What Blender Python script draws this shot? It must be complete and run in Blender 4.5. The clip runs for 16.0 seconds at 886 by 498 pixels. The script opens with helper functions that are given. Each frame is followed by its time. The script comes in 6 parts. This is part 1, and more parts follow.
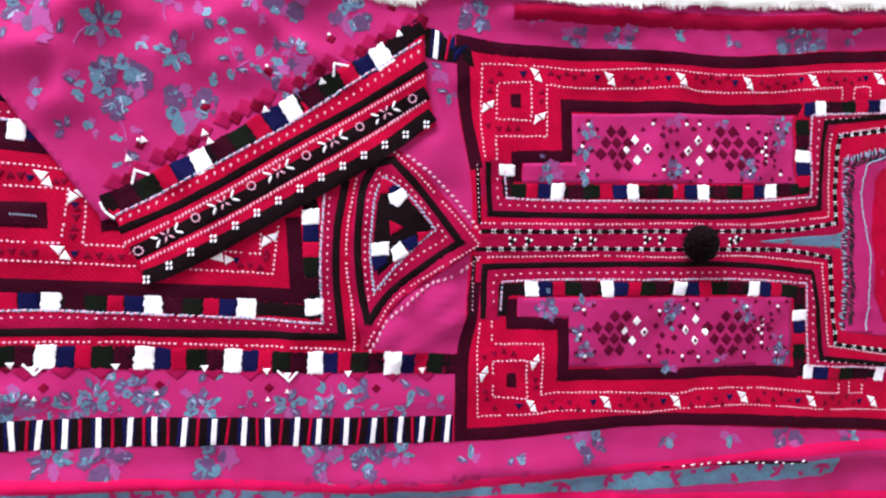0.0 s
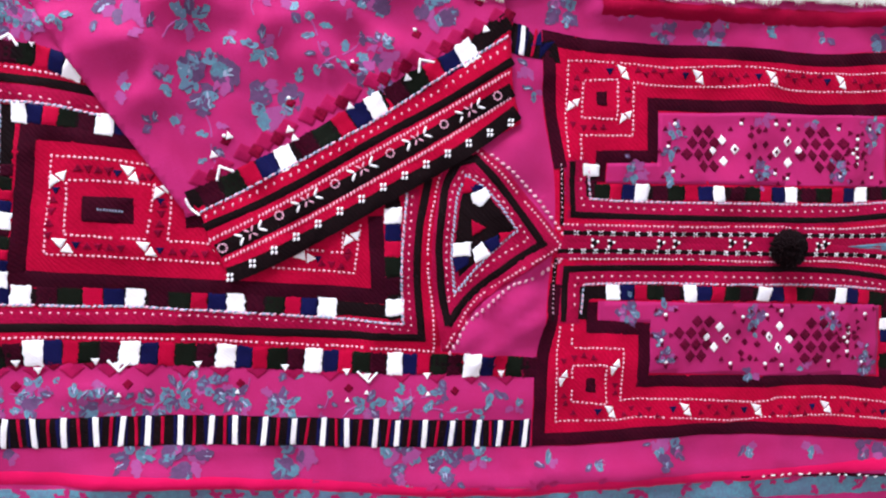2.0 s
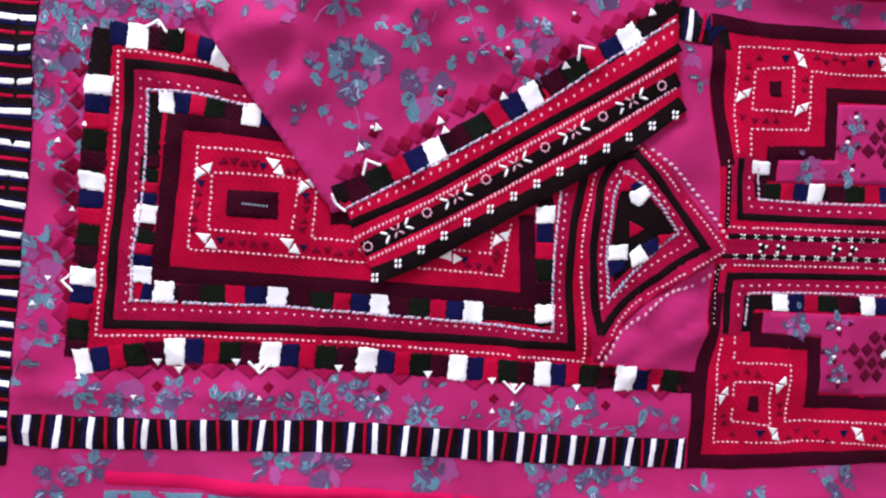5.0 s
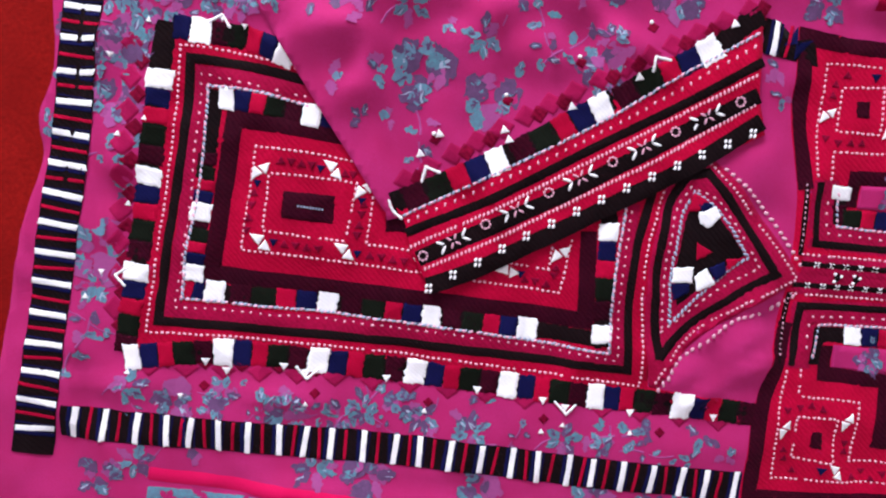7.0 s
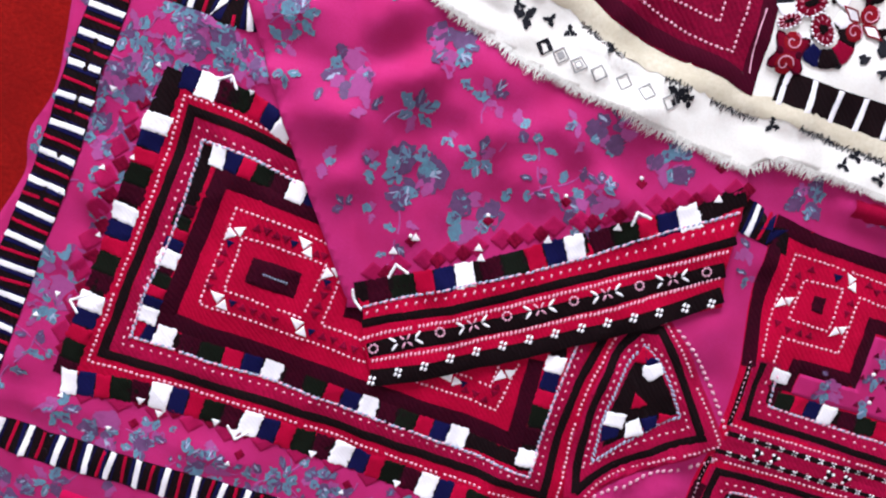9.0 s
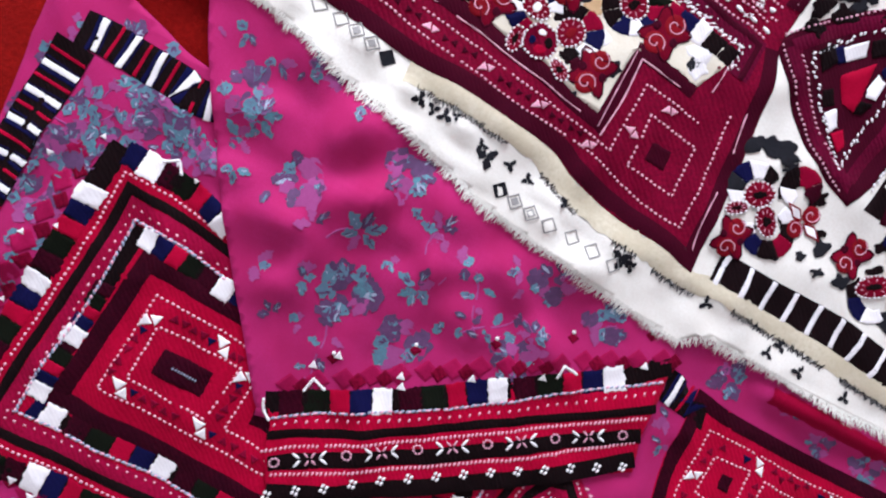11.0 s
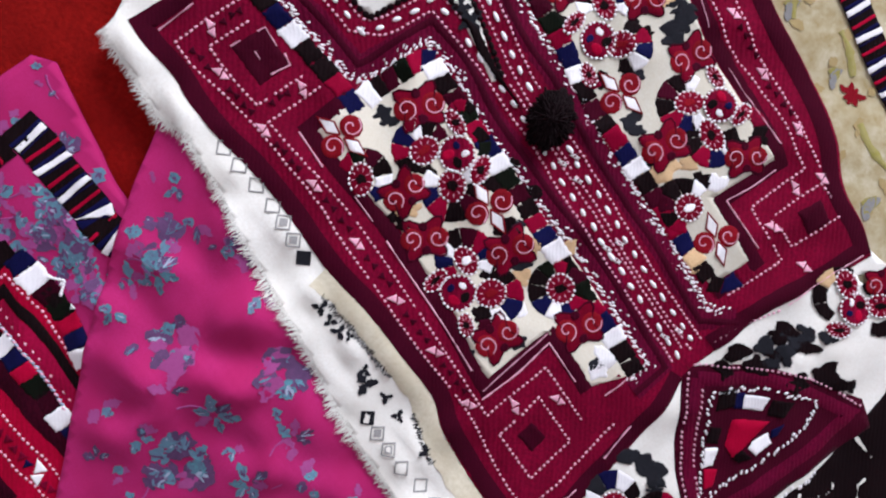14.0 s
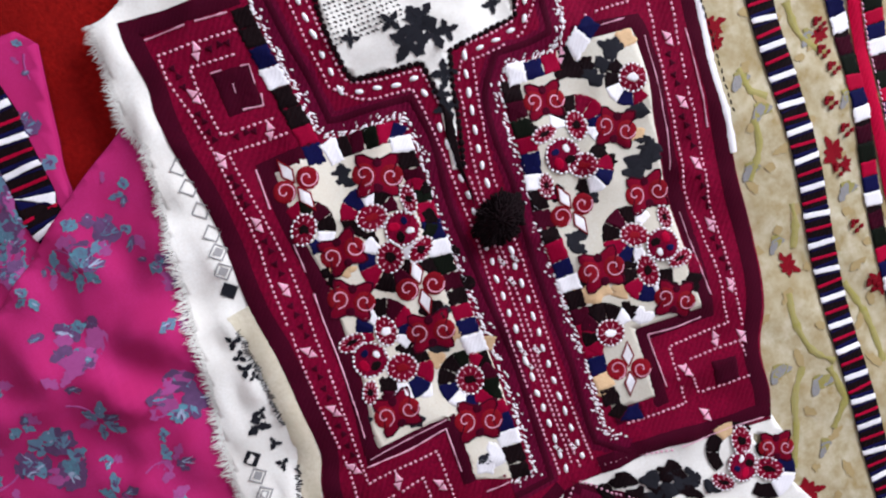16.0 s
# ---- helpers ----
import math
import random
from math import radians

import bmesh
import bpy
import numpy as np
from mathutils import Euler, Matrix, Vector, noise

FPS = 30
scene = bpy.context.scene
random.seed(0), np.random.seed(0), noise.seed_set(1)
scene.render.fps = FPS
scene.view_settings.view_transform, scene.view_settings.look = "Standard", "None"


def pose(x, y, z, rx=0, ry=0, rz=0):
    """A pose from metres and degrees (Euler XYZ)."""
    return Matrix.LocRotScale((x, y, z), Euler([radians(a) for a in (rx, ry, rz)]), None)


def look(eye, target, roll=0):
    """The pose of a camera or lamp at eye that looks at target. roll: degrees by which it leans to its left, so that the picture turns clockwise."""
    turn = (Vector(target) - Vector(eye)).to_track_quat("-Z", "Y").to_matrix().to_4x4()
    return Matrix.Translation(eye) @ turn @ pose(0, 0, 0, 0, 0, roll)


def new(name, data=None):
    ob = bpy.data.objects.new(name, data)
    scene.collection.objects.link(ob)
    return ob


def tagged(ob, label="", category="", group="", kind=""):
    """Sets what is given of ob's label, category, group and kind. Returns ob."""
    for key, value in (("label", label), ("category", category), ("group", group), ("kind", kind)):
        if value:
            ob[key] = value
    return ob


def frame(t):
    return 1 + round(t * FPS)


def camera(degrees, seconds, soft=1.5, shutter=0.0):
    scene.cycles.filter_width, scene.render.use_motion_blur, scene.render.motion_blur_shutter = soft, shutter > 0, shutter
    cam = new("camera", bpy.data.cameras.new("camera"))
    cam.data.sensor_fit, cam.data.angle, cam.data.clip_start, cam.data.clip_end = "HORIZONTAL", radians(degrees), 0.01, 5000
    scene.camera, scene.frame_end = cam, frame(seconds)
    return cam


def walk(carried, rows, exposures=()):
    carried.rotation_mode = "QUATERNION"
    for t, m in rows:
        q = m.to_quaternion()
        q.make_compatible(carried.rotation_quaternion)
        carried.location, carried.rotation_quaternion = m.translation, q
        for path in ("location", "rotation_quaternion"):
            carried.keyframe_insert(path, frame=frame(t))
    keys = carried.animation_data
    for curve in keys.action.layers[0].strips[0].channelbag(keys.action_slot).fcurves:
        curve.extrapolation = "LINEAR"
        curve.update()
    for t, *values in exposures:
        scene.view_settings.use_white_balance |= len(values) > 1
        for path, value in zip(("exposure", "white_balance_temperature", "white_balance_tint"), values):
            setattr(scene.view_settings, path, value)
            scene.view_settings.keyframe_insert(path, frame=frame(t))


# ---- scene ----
cam = camera(68.0, 16.0, 2.2)
PATH = [
    (0, (-0.142, -0.603, 0.022), (0.264, 1.352, -0.081), -1.4),
    (0.5, (-0.158, -0.598, 0.027), (0.236, 1.36, -0.086), -1.3),
    (1, (-0.17, -0.592, 0.034), (0.209, 1.368, -0.092), -0.8),
    (1.5, (-0.184, -0.588, 0.034), (0.179, 1.374, -0.103), -0.6),
    (2, (-0.194, -0.58, 0.031), (0.149, 1.386, -0.098), -0.6),
    (2.5, (-0.206, -0.571, 0.032), (0.114, 1.399, -0.1), -0.3),
    (3, (-0.218, -0.564, 0.029), (0.079, 1.41, -0.095), -0.3),
    (3.5, (-0.23, -0.551, 0.031), (0.031, 1.427, -0.097), -0.2),
    (4, (-0.244, -0.544, 0.032), (-0.005, 1.437, -0.1), 0.2),
    (4.5, (-0.258, -0.537, 0.035), (-0.037, 1.446, -0.095), 0.2),
    (5, (-0.272, -0.529, 0.032), (-0.082, 1.457, -0.105), 0.2),
    (5.2, (-0.28, -0.525, 0.029), (-0.101, 1.462, -0.109), 0.1),
    (7.3, (-0.291, -0.509, 0.063), (-0.197, 1.478, -0.145), 4.7),
    (7.5, (-0.291, -0.511, 0.077), (-0.194, 1.475, -0.146), 6.5),
    (8, (-0.293, -0.513, 0.095), (-0.169, 1.473, -0.108), 10.2),
    (8.5, (-0.295, -0.517, 0.116), (-0.151, 1.468, -0.088), 13.3),
    (9, (-0.293, -0.512, 0.14), (-0.129, 1.471, -0.059), 16.3),
    (9.2, (-0.291, -0.501, 0.151), (-0.14, 1.485, -0.035), 17.4),
    (11.3, (-0.309, -0.497, 0.226), (-0.03, 1.483, 0.201), 28.4),
    (11.5, (-0.312, -0.498, 0.241), (-0.024, 1.481, 0.203), 29.8),
    (12, (-0.316, -0.494, 0.267), (-0.041, 1.486, 0.234), 32.7),
    (12.5, (-0.317, -0.486, 0.298), (-0.051, 1.496, 0.277), 36.7),
    (13, (-0.322, -0.486, 0.327), (-0.039, 1.493, 0.318), 40.7),
    (13.5, (-0.335, -0.49, 0.347), (-0.039, 1.488, 0.358), 43.4),
    (14, (-0.343, -0.485, 0.373), (-0.062, 1.495, 0.417), 47.4),
    (14.5, (-0.348, -0.484, 0.389), (-0.066, 1.496, 0.443), 49.9),
    (15, (-0.353, -0.484, 0.407), (-0.086, 1.497, 0.486), 53.8),
    (15.5, (-0.354, -0.487, 0.414), (-0.084, 1.493, 0.509), 57.0),
    (16, (-0.361, -0.495, 0.427), (-0.08, 1.482, 0.55), 61.8),
]
EXPOSURES = [(0.0, 0.13), (5.0, -0.14), (9.0, -0.16), (11.5, -0.52), (16.0, -0.76)]
walk(cam, [(t, pose(0, 0, 0, -90) @ look(eye, target, roll)) for t, eye, target, roll in PATH], EXPOSURES)
ASSUMED_WINDOW_WATTS = 160.0

# ---- light ----
world = bpy.data.worlds.new("world")
scene.world = world
world.use_nodes = True
sky = world.node_tree.nodes.new("ShaderNodeTexSky")
sky.sky_type, sky.sun_disc, sky.sun_elevation, sky.sun_rotation = "NISHITA", False, radians(40), radians(20)
world.node_tree.links.new(sky.outputs[0], world.node_tree.nodes["Background"].inputs[0])
world.node_tree.nodes["Background"].inputs[1].default_value = 0.1


def area_light(name, m, sx, sy, watts, tint):
    lamp = bpy.data.lights.new(name, "AREA")
    lamp.shape, lamp.size, lamp.size_y, lamp.energy, lamp.color = "RECTANGLE", sx, sy, watts, tint
    ob = new(name, lamp)
    ob.matrix_world = m
    return ob


# Added area lamp as key light; the window around it is assumed, unseen.
area_light("assumed_window_light", look((-1.0, 2.29, 1.0), (-0.8, 0.0, 0.6)), 1.45, 0.95, ASSUMED_WINDOW_WATTS, (0.82, 0.87, 1.0))


# ---- materials ----
def mix_rgb(nt, kind, fac, a, b):
    n = nt.nodes.new("ShaderNodeMix")
    n.data_type, n.blend_type = "RGBA", kind
    for sock, v in ((0, fac), (6, a), (7, b)):
        if isinstance(v, (int, float)):
            n.inputs[sock].default_value = v
        elif isinstance(v, tuple):
            n.inputs[sock].default_value = (*v, 1)
        else:
            nt.links.new(v, n.inputs[sock])
    return n.outputs[2]


def noise_tex(nt, where, scale, detail=2.0, rough=0.5):
    n = nt.nodes.new("ShaderNodeTexNoise")
    n.inputs["Scale"].default_value, n.inputs["Detail"].default_value, n.inputs["Roughness"].default_value = scale, detail, rough
    nt.links.new(where, n.inputs["Vector"])
    return n.outputs[0]


def ramp(nt, fac, lo, hi):
    n = nt.nodes.new("ShaderNodeMapRange")
    n.inputs[1].default_value, n.inputs[2].default_value = lo, hi
    nt.links.new(fac, n.inputs[0])
    return n.outputs[0]


def fabric(name, base, second=None, rough=0.75, sheen=0.2, grain=700.0, bump=0.3, wear=0.25, spread=0.12, stitch=0.0, spots=0.5, gloss=0.025):
    """Cloth or thread: a base colour that drifts at two scales, with thread relief."""
    m = bpy.data.materials.new(name)
    m.use_nodes = True
    nt = m.node_tree
    b = nt.nodes["Principled BSDF"]
    where = nt.nodes.new("ShaderNodeNewGeometry").outputs["Position"]
    second = second or tuple(c * 0.55 for c in base)
    broad = ramp(nt, noise_tex(nt, where, 28.0, 3.0), 0.38, 0.68)
    fine = noise_tex(nt, where, grain, 3.0, 0.65)
    col = mix_rgb(nt, "MIX", broad, base, tuple(a * (1 - spots) + s * spots for a, s in zip(base, second)))
    col = mix_rgb(nt, "MIX", ramp(nt, fine, 0.35, 0.75), col, second)
    lighter = mix_rgb(nt, "MIX", wear, col, base)
    info = nt.nodes.new("ShaderNodeObjectInfo").outputs["Random"]
    value = nt.nodes.new("ShaderNodeHueSaturation")
    nt.links.new(lighter, value.inputs["Color"])
    vary = nt.nodes.new("ShaderNodeMapRange")
    vary.inputs[3].default_value, vary.inputs[4].default_value = 1 - spread, 1 + spread
    nt.links.new(info, vary.inputs[0])
    nt.links.new(vary.outputs[0], value.inputs["Value"])
    nt.links.new(value.outputs[0], b.inputs["Base Color"])
    b.inputs["Roughness"].default_value = rough
    b.inputs["Sheen Weight"].default_value, b.inputs["Sheen Roughness"].default_value = sheen * 0.15, 0.4
    b.inputs["Specular IOR Level"].default_value = gloss
    bm = nt.nodes.new("ShaderNodeBump")
    bm.inputs["Strength"].default_value, bm.inputs["Distance"].default_value = bump, 0.0008
    high = fine
    if stitch:
        wave = nt.nodes.new("ShaderNodeTexWave")
        wave.bands_direction = "DIAGONAL"
        wave.inputs["Scale"].default_value, wave.inputs["Distortion"].default_value, wave.inputs["Detail"].default_value = stitch, 3.0, 2.0
        nt.links.new(where, wave.inputs["Vector"])
        high = mix_rgb(nt, "MIX", 0.5, wave.outputs[0], fine)
    nt.links.new(high, bm.inputs["Height"])
    nt.links.new(bm.outputs[0], b.inputs["Normal"])
    return m


# The crimson second tone paints fold shade into the pink, spread by noise.
PINK = fabric("pink_print_cotton_shaded", (0.400, 0.022, 0.135), (0.310, 0.008, 0.060), 0.6, 0.15, 900, 0.12, 0.5, spots=0.8)
HOT_PINK = fabric("bright_pink_cotton", (0.56, 0.006, 0.080), (0.44, 0.004, 0.055), 0.6, 0.15, 900, 0.12, 0.4)
CRIMSON = fabric("crimson_embroidery", (0.44, 0.002, 0.034), (0.25, 0.001, 0.016), 0.7, 0.15, 420, 0.45, 0.2, stitch=130, spots=0.6)
RASPBERRY = fabric("raspberry_embroidery", (0.35, 0.004, 0.046), (0.19, 0.002, 0.022), 0.7, 0.15, 420, 0.45, 0.2, stitch=130)
MAROON = fabric("dark_maroon_embroidery", (0.040, 0.0018, 0.009), (0.014, 0.001, 0.005), 0.75, 0.15, 420, 0.45, 0.2, stitch=130)
BLACK = fabric("black_thread", (0.010, 0.0045, 0.0055), (0.004, 0.002, 0.0025), 0.7, 0.1, 500, 0.4, 0.2, stitch=130)
GREEN = fabric("dark_green_thread", (0.006, 0.008, 0.005), (0.004, 0.005, 0.003), 0.7, 0.1, 600, 0.14, 0.3, stitch=160)
NAVY = fabric("navy_thread", (0.006, 0.006, 0.050), (0.004, 0.004, 0.026), 0.65, 0.1, 600, 0.14, 0.3, stitch=160)
RED = fabric("red_thread", (0.40, 0.002, 0.032), (0.26, 0.001, 0.018), 0.65, 0.15, 600, 0.14, 0.3, stitch=160)
WHITE = fabric("white_thread", (0.86, 0.84, 0.84), (0.70, 0.66, 0.70), 0.6, 0.1, 600, 0.14, 0.5, stitch=160, spread=0.05)
ROSE = fabric("pale_rose_thread", (0.78, 0.42, 0.52), (0.62, 0.25, 0.36), 0.6, 0.1, 600, 0.4, 0.5)
GREY = fabric("grey_thread", (0.36, 0.42, 0.54), (0.18, 0.20, 0.30), 0.6, 0.1, 600, 0.3, 0.5)
TEAL = fabric("teal_print", (0.100, 0.280, 0.345), (0.100, 0.090, 0.180), 0.5, 0.1, 260, 0.35, 0.2, spots=0.7, gloss=0.2)
VIOLET = fabric("faded_violet_print", (0.330, 0.070, 0.220), (0.260, 0.045, 0.170), 0.6, 0.1, 260, 0.1, 0.3, spots=0.8)
CARMINE = fabric("carmine_thread", (0.27, 0.002, 0.028), (0.17, 0.001, 0.016), 0.7, 0.1, 600, 0.14, 0.3, stitch=160)
PETAL = fabric("deep_red_thread", (0.19, 0.002, 0.018), (0.10, 0.002, 0.010), 0.7, 0.1, 600, 0.14, 0.3, stitch=160)
LACE = fabric("deep_rose_thread", (0.33, 0.008, 0.070), (0.24, 0.004, 0.040), 0.7, 0.1, 600, 0.3, 0.3)
TAN = fabric("tan_print", (0.36, 0.27, 0.13), (0.30, 0.22, 0.10), 0.7, 0.1, 300, 0.1, 0.4)
SLATE = fabric("slate_violet_print", (0.150, 0.062, 0.160), (0.060, 0.036, 0.085), 0.55, 0.1, 220, 0.3, 0.3, spots=0.8, gloss=0.1)
OAT = fabric("oat_cotton", (0.56, 0.51, 0.40), (0.40, 0.34, 0.22), 0.7, 0.1, 300, 0.3, 0.4, spots=0.7)
CREAM = fabric("cream_cotton", (0.74, 0.72, 0.67), (0.58, 0.54, 0.46), 0.7, 0.1, 500, 0.15, 0.5, spots=0.6)
BURGUNDY = fabric("burgundy_embroidery", (0.215, 0.0025, 0.027), (0.085, 0.0012, 0.012), 0.7, 0.15, 420, 0.6, 0.15, stitch=110, spots=0.6)
PLUM = fabric("dark_plum_embroidery", (0.052, 0.0020, 0.011), (0.026, 0.0012, 0.007), 0.75, 0.15, 600, 0.25, 0.3, stitch=160)
RUST = fabric("rust_red_thread", (0.22, 0.006, 0.014), (0.13, 0.004, 0.008), 0.65, 0.1, 600, 0.14, 0.3, stitch=160)
SAND = fabric("sand_thread", (0.62, 0.42, 0.24), (0.48, 0.30, 0.15), 0.65, 0.1, 500, 0.3, 0.4)
BEIGE = fabric("beige_print_cotton", (0.50, 0.45, 0.32), (0.25, 0.17, 0.05), 0.7, 0.1, 75, 0.15, 0.15, spots=0.5)
OLIVE = fabric("olive_print", (0.27, 0.24, 0.06), (0.33, 0.28, 0.13), 0.7, 0.1, 200, 0.1, 0.2)
CHARCOAL = fabric("charcoal_print", (0.020, 0.020, 0.025), (0.010, 0.010, 0.013), 0.7, 0.1, 400, 0.1, 0.4)
WINE = fabric("wine_red_embroidery", (0.130, 0.0030, 0.026), (0.050, 0.0018, 0.012), 0.7, 0.15, 420, 0.6, 0.2, stitch=130)
# Cream that mottles unevenly towards tan, for the insets.
SAND_CREAM = fabric("mottled_cream_cotton", (0.68, 0.65, 0.56), (0.56, 0.47, 0.33), 0.7, 0.1, 500, 0.2, 0.5, spots=0.7)
GREY_PRINT = fabric("grey_print", (0.30, 0.29, 0.28), (0.20, 0.19, 0.19), 0.7, 0.1, 400, 0.1, 0.4)
PILE = fabric("red_carpet_pile", (0.240, 0.007, 0.006), (0.120, 0.003, 0.003), 0.95, 0.3, 300, 1.0, 0.2, spots=0.7)
# Paint of the unseen walls and ceiling; its paleness sets the bounced fill.
PLASTER = fabric("white_wall_paint", (0.72, 0.72, 0.72), (0.66, 0.66, 0.66), 0.9, 0.0, 60, 0.2, 0.5)
FRAME_PAINT = fabric("white_frame_paint", (0.78, 0.78, 0.76), (0.70, 0.70, 0.68), 0.5, 0.0, 60, 0.1, 0.5)


# ---- cloth tools ----
class ViewChart:
    """Camera-view pixels (x to 1500, y to 800) to flat-cloth metres, by four corners."""

    def __init__(self, *corners):
        rows, out = [], []
        for (x, y), (u, v) in zip(((0, 0), (1500, 0), (1500, 800), (0, 800)), corners):
            rows += [[x, y, 1, 0, 0, 0, -u * x, -u * y], [0, 0, 0, x, y, 1, -v * x, -v * y]]
            out += [u, v]
        self.h = np.linalg.solve(np.array(rows, float), np.array(out, float))

    def __call__(self, x, y):
        h = self.h
        w = h[6] * x + h[7] * y + 1
        return ((h[0] * x + h[1] * y + h[2]) / w, (h[3] * x + h[4] * y + h[5]) / w)

    def many(self, *xy):
        return [self(x, y) for x, y in xy]


# One camera pose each; what is laid through them is placed to fit that view.
A = ViewChart((-0.3785, 0.2055), (0.4267, 0.2391), (0.4307, -0.2478), (-0.3982, -0.1657))
B = ViewChart((-0.5534, 0.1820), (0.1186, 0.2037), (0.1376, -0.1853), (-0.5673, -0.1620))
C = ViewChart((-0.6094, 0.1756), (-0.0048, 0.3597), (0.1234, 0.0176), (-0.5396, -0.1590))
C0 = ViewChart((-0.6119, 0.1759), (-0.0025, 0.3614), (0.1266, 0.0166), (-0.5416, -0.1613))
D = ViewChart((-0.5908, 0.2303), (-0.0580, 0.5610), (0.1457, 0.2515), (-0.4473, -0.0541))
D0 = ViewChart((-0.5930, 0.2302), (-0.0560, 0.5636), (0.1494, 0.2516), (-0.4484, -0.0565))
E = ViewChart((-0.5931, 0.2494), (-0.1180, 0.6280), (0.1121, 0.3563), (-0.4197, -0.0104))
F = ViewChart((-0.5980, 0.2826), (-0.2258, 0.7598), (0.0623, 0.5485), (-0.3723, 0.0718))
G = ViewChart((-0.5828, 0.2710), (-0.3139, 0.8292), (0.0227, 0.6798), (-0.3133, 0.1088))

CREASES = [  # soft folds: from, to, height, half width
    (*C(540, 40), *C(700, 190), 0.004, 0.016), (*C(690, 20), *C(900, 150), 0.004, 0.018), (*D(370, 420), *D(660, 400), 0.003, 0.014),
    (*D(690, 230), *D(560, 330), 0.003, 0.012), (*A(290, 40), *A(420, 120), 0.004, 0.016), (*C(880, 250), *C(1150, 190), 0.003, 0.014),
    (*D(430, 560), *D(700, 600), 0.002, 0.015), (*C(560, 330), *C(760, 260), 0.002, 0.014), (*D(500, 100), *D(640, 300), 0.0025, 0.015),
    (*A(660, 620), *A(800, 520), 0.003, 0.010), (*A(0, 860), *A(800, 850), 0.004, 0.012), (*A(800, 830), *A(1560, 800), 0.004, 0.012),
    (*A(900, 25), *A(1560, 45), 0.005, 0.010), (*B(70, 150), *B(40, 720), 0.002, 0.010),
    (*E(700, 330), *E(1180, 800), 0.0008, 0.010), (*G(20, 500), *G(250, 720), 0.0042, 0.013), (*G(285, 430), *G(235, 600), 0.003, 0.012),
    (*G(60, 640), *G(210, 860), 0.003, 0.012), (*E(330, 320), *E(650, 420), 0.003, 0.012), (*E(380, 640), *E(600, 520), 0.003, 0.011),
    (*E(455, 140), *E(610, 270), 0.0022, 0.007), (*E(640, 330), *E(760, 450), 0.0020, 0.006), (*E(700, 470), *E(880, 640), 0.0018, 0.006), (*G(190, 60), *G(262, 230), 0.0026, 0.007),
    (*E(860, 560), *E(1010, 720), 0.0020, 0.006), (*D(1000, 470), *D(1250, 640), 0.0016, 0.007), (*G(560, 60), *G(700, 30), 0.0016, 0.008), (*G(840, 20), *G(770, 90), 0.0016, 0.006),
    (*A(700, 640), *A(815, 560), 0.004, 0.008), (*A(30, 100), *A(240, 30), 0.004, 0.014), (*A(430, 20), *A(560, 110), 0.004, 0.012),
    (*B(1130, 560), *B(1240, 470), 0.003, 0.007), (*B(60, 60), *B(110, 300), 0.003, 0.009), (*B(20, 690), *B(500, 700), 0.002, 0.009),
    (*C(175, 330), *C(130, 460), 0.003, 0.008),
]


WORN = (G(1245, 0), tuple((Vector(G(1372, 800)) - Vector(G(1245, 0))).normalized()))


FOLDS = [(x0, y0, x1 - x0, y1 - y0, (x1 - x0) ** 2 + (y1 - y0) ** 2, high, wide, min(x0, x1) - 3 * wide, max(x0, x1) + 3 * wide, min(y0, y1) - 3 * wide, max(y0, y1) + 3 * wide) for x0, y0, x1, y1, high, wide in CREASES]


def crease(x, y):
    z = 0.0
    for x0, y0, dx, dy, long2, high, wide, left, right, low, top in FOLDS:
        if left < x < right and low < y < top:
            g = min(1.0, max(0.0, ((x - x0) * dx + (y - y0) * dy) / long2))
            d2 = (x - x0 - g * dx) ** 2 + (y - y0 - g * dy) ** 2
            z += 2.3 * high * math.exp(-d2 / (wide * wide)) * (0.6 + 0.4 * math.sin(9 * g))
    return z


def ground(x, y):
    """Height of the lying cloth over its mean level."""
    u, v = 0.82 * x + 0.57 * y, 0.82 * y - 0.57 * x
    z = 0.0030 * noise.noise(Vector((u * 7, v * 19, 0.3))) + 0.0008 * noise.noise(Vector((u * 24, v * 46, 4.1))) + 0.0006 * (0.5 - abs(noise.noise(Vector((x * 24, y * 33, 9.0)))))
    d = (x - WORN[0][0]) * WORN[1][1] - (y - WORN[0][1]) * WORN[1][0]
    if d > 0:  # the crumpled cloth beyond the cream dress
        z += min(1.0, d / 0.03) * 0.0085 * (0.30 - abs(noise.noise(Vector((x * 17 + y * 6, y * 13, 2.0)))) - 0.35 * abs(noise.noise(Vector((x * 38, y * 34, 5.0)))))
    return z + crease(x, y)


CARPET = -0.009


class Acc:
    """Gathers vertices and faces of one mesh."""

    def __init__(self):
        self.v, self.f = [], []

    def add(self, verts, faces):
        n = len(self.v)
        self.v += verts
        self.f += [tuple(i + n for i in f) for f in faces]
        return self


class Each(Acc):
    """Like Acc, but every piece becomes a part of its own."""

    def __init__(self, name, material, parent, label=""):
        self.v, self.f = [], []
        self.made = (name, material, parent, label)

    def add(self, verts, faces):
        name, material, parent, label = self.made
        part(name, Acc().add(verts, faces), material, parent, label)
        return self


def part(name, acc, material, parent=None, label="", smooth=True):
    me = bpy.data.meshes.new(name)
    me.from_pydata(acc.v, [], acc.f)
    me.polygons.foreach_set("use_smooth", [smooth] * len(me.polygons))
    me.materials.append(material)
    me.update()
    ob = new(name, me)
    if parent is not None:
        ob.parent = parent
        if parent.type == "EMPTY":
            ob.matrix_parent_inverse = Matrix.Translation(-parent.location)
    if label:
        tagged(ob, label)
    return ob


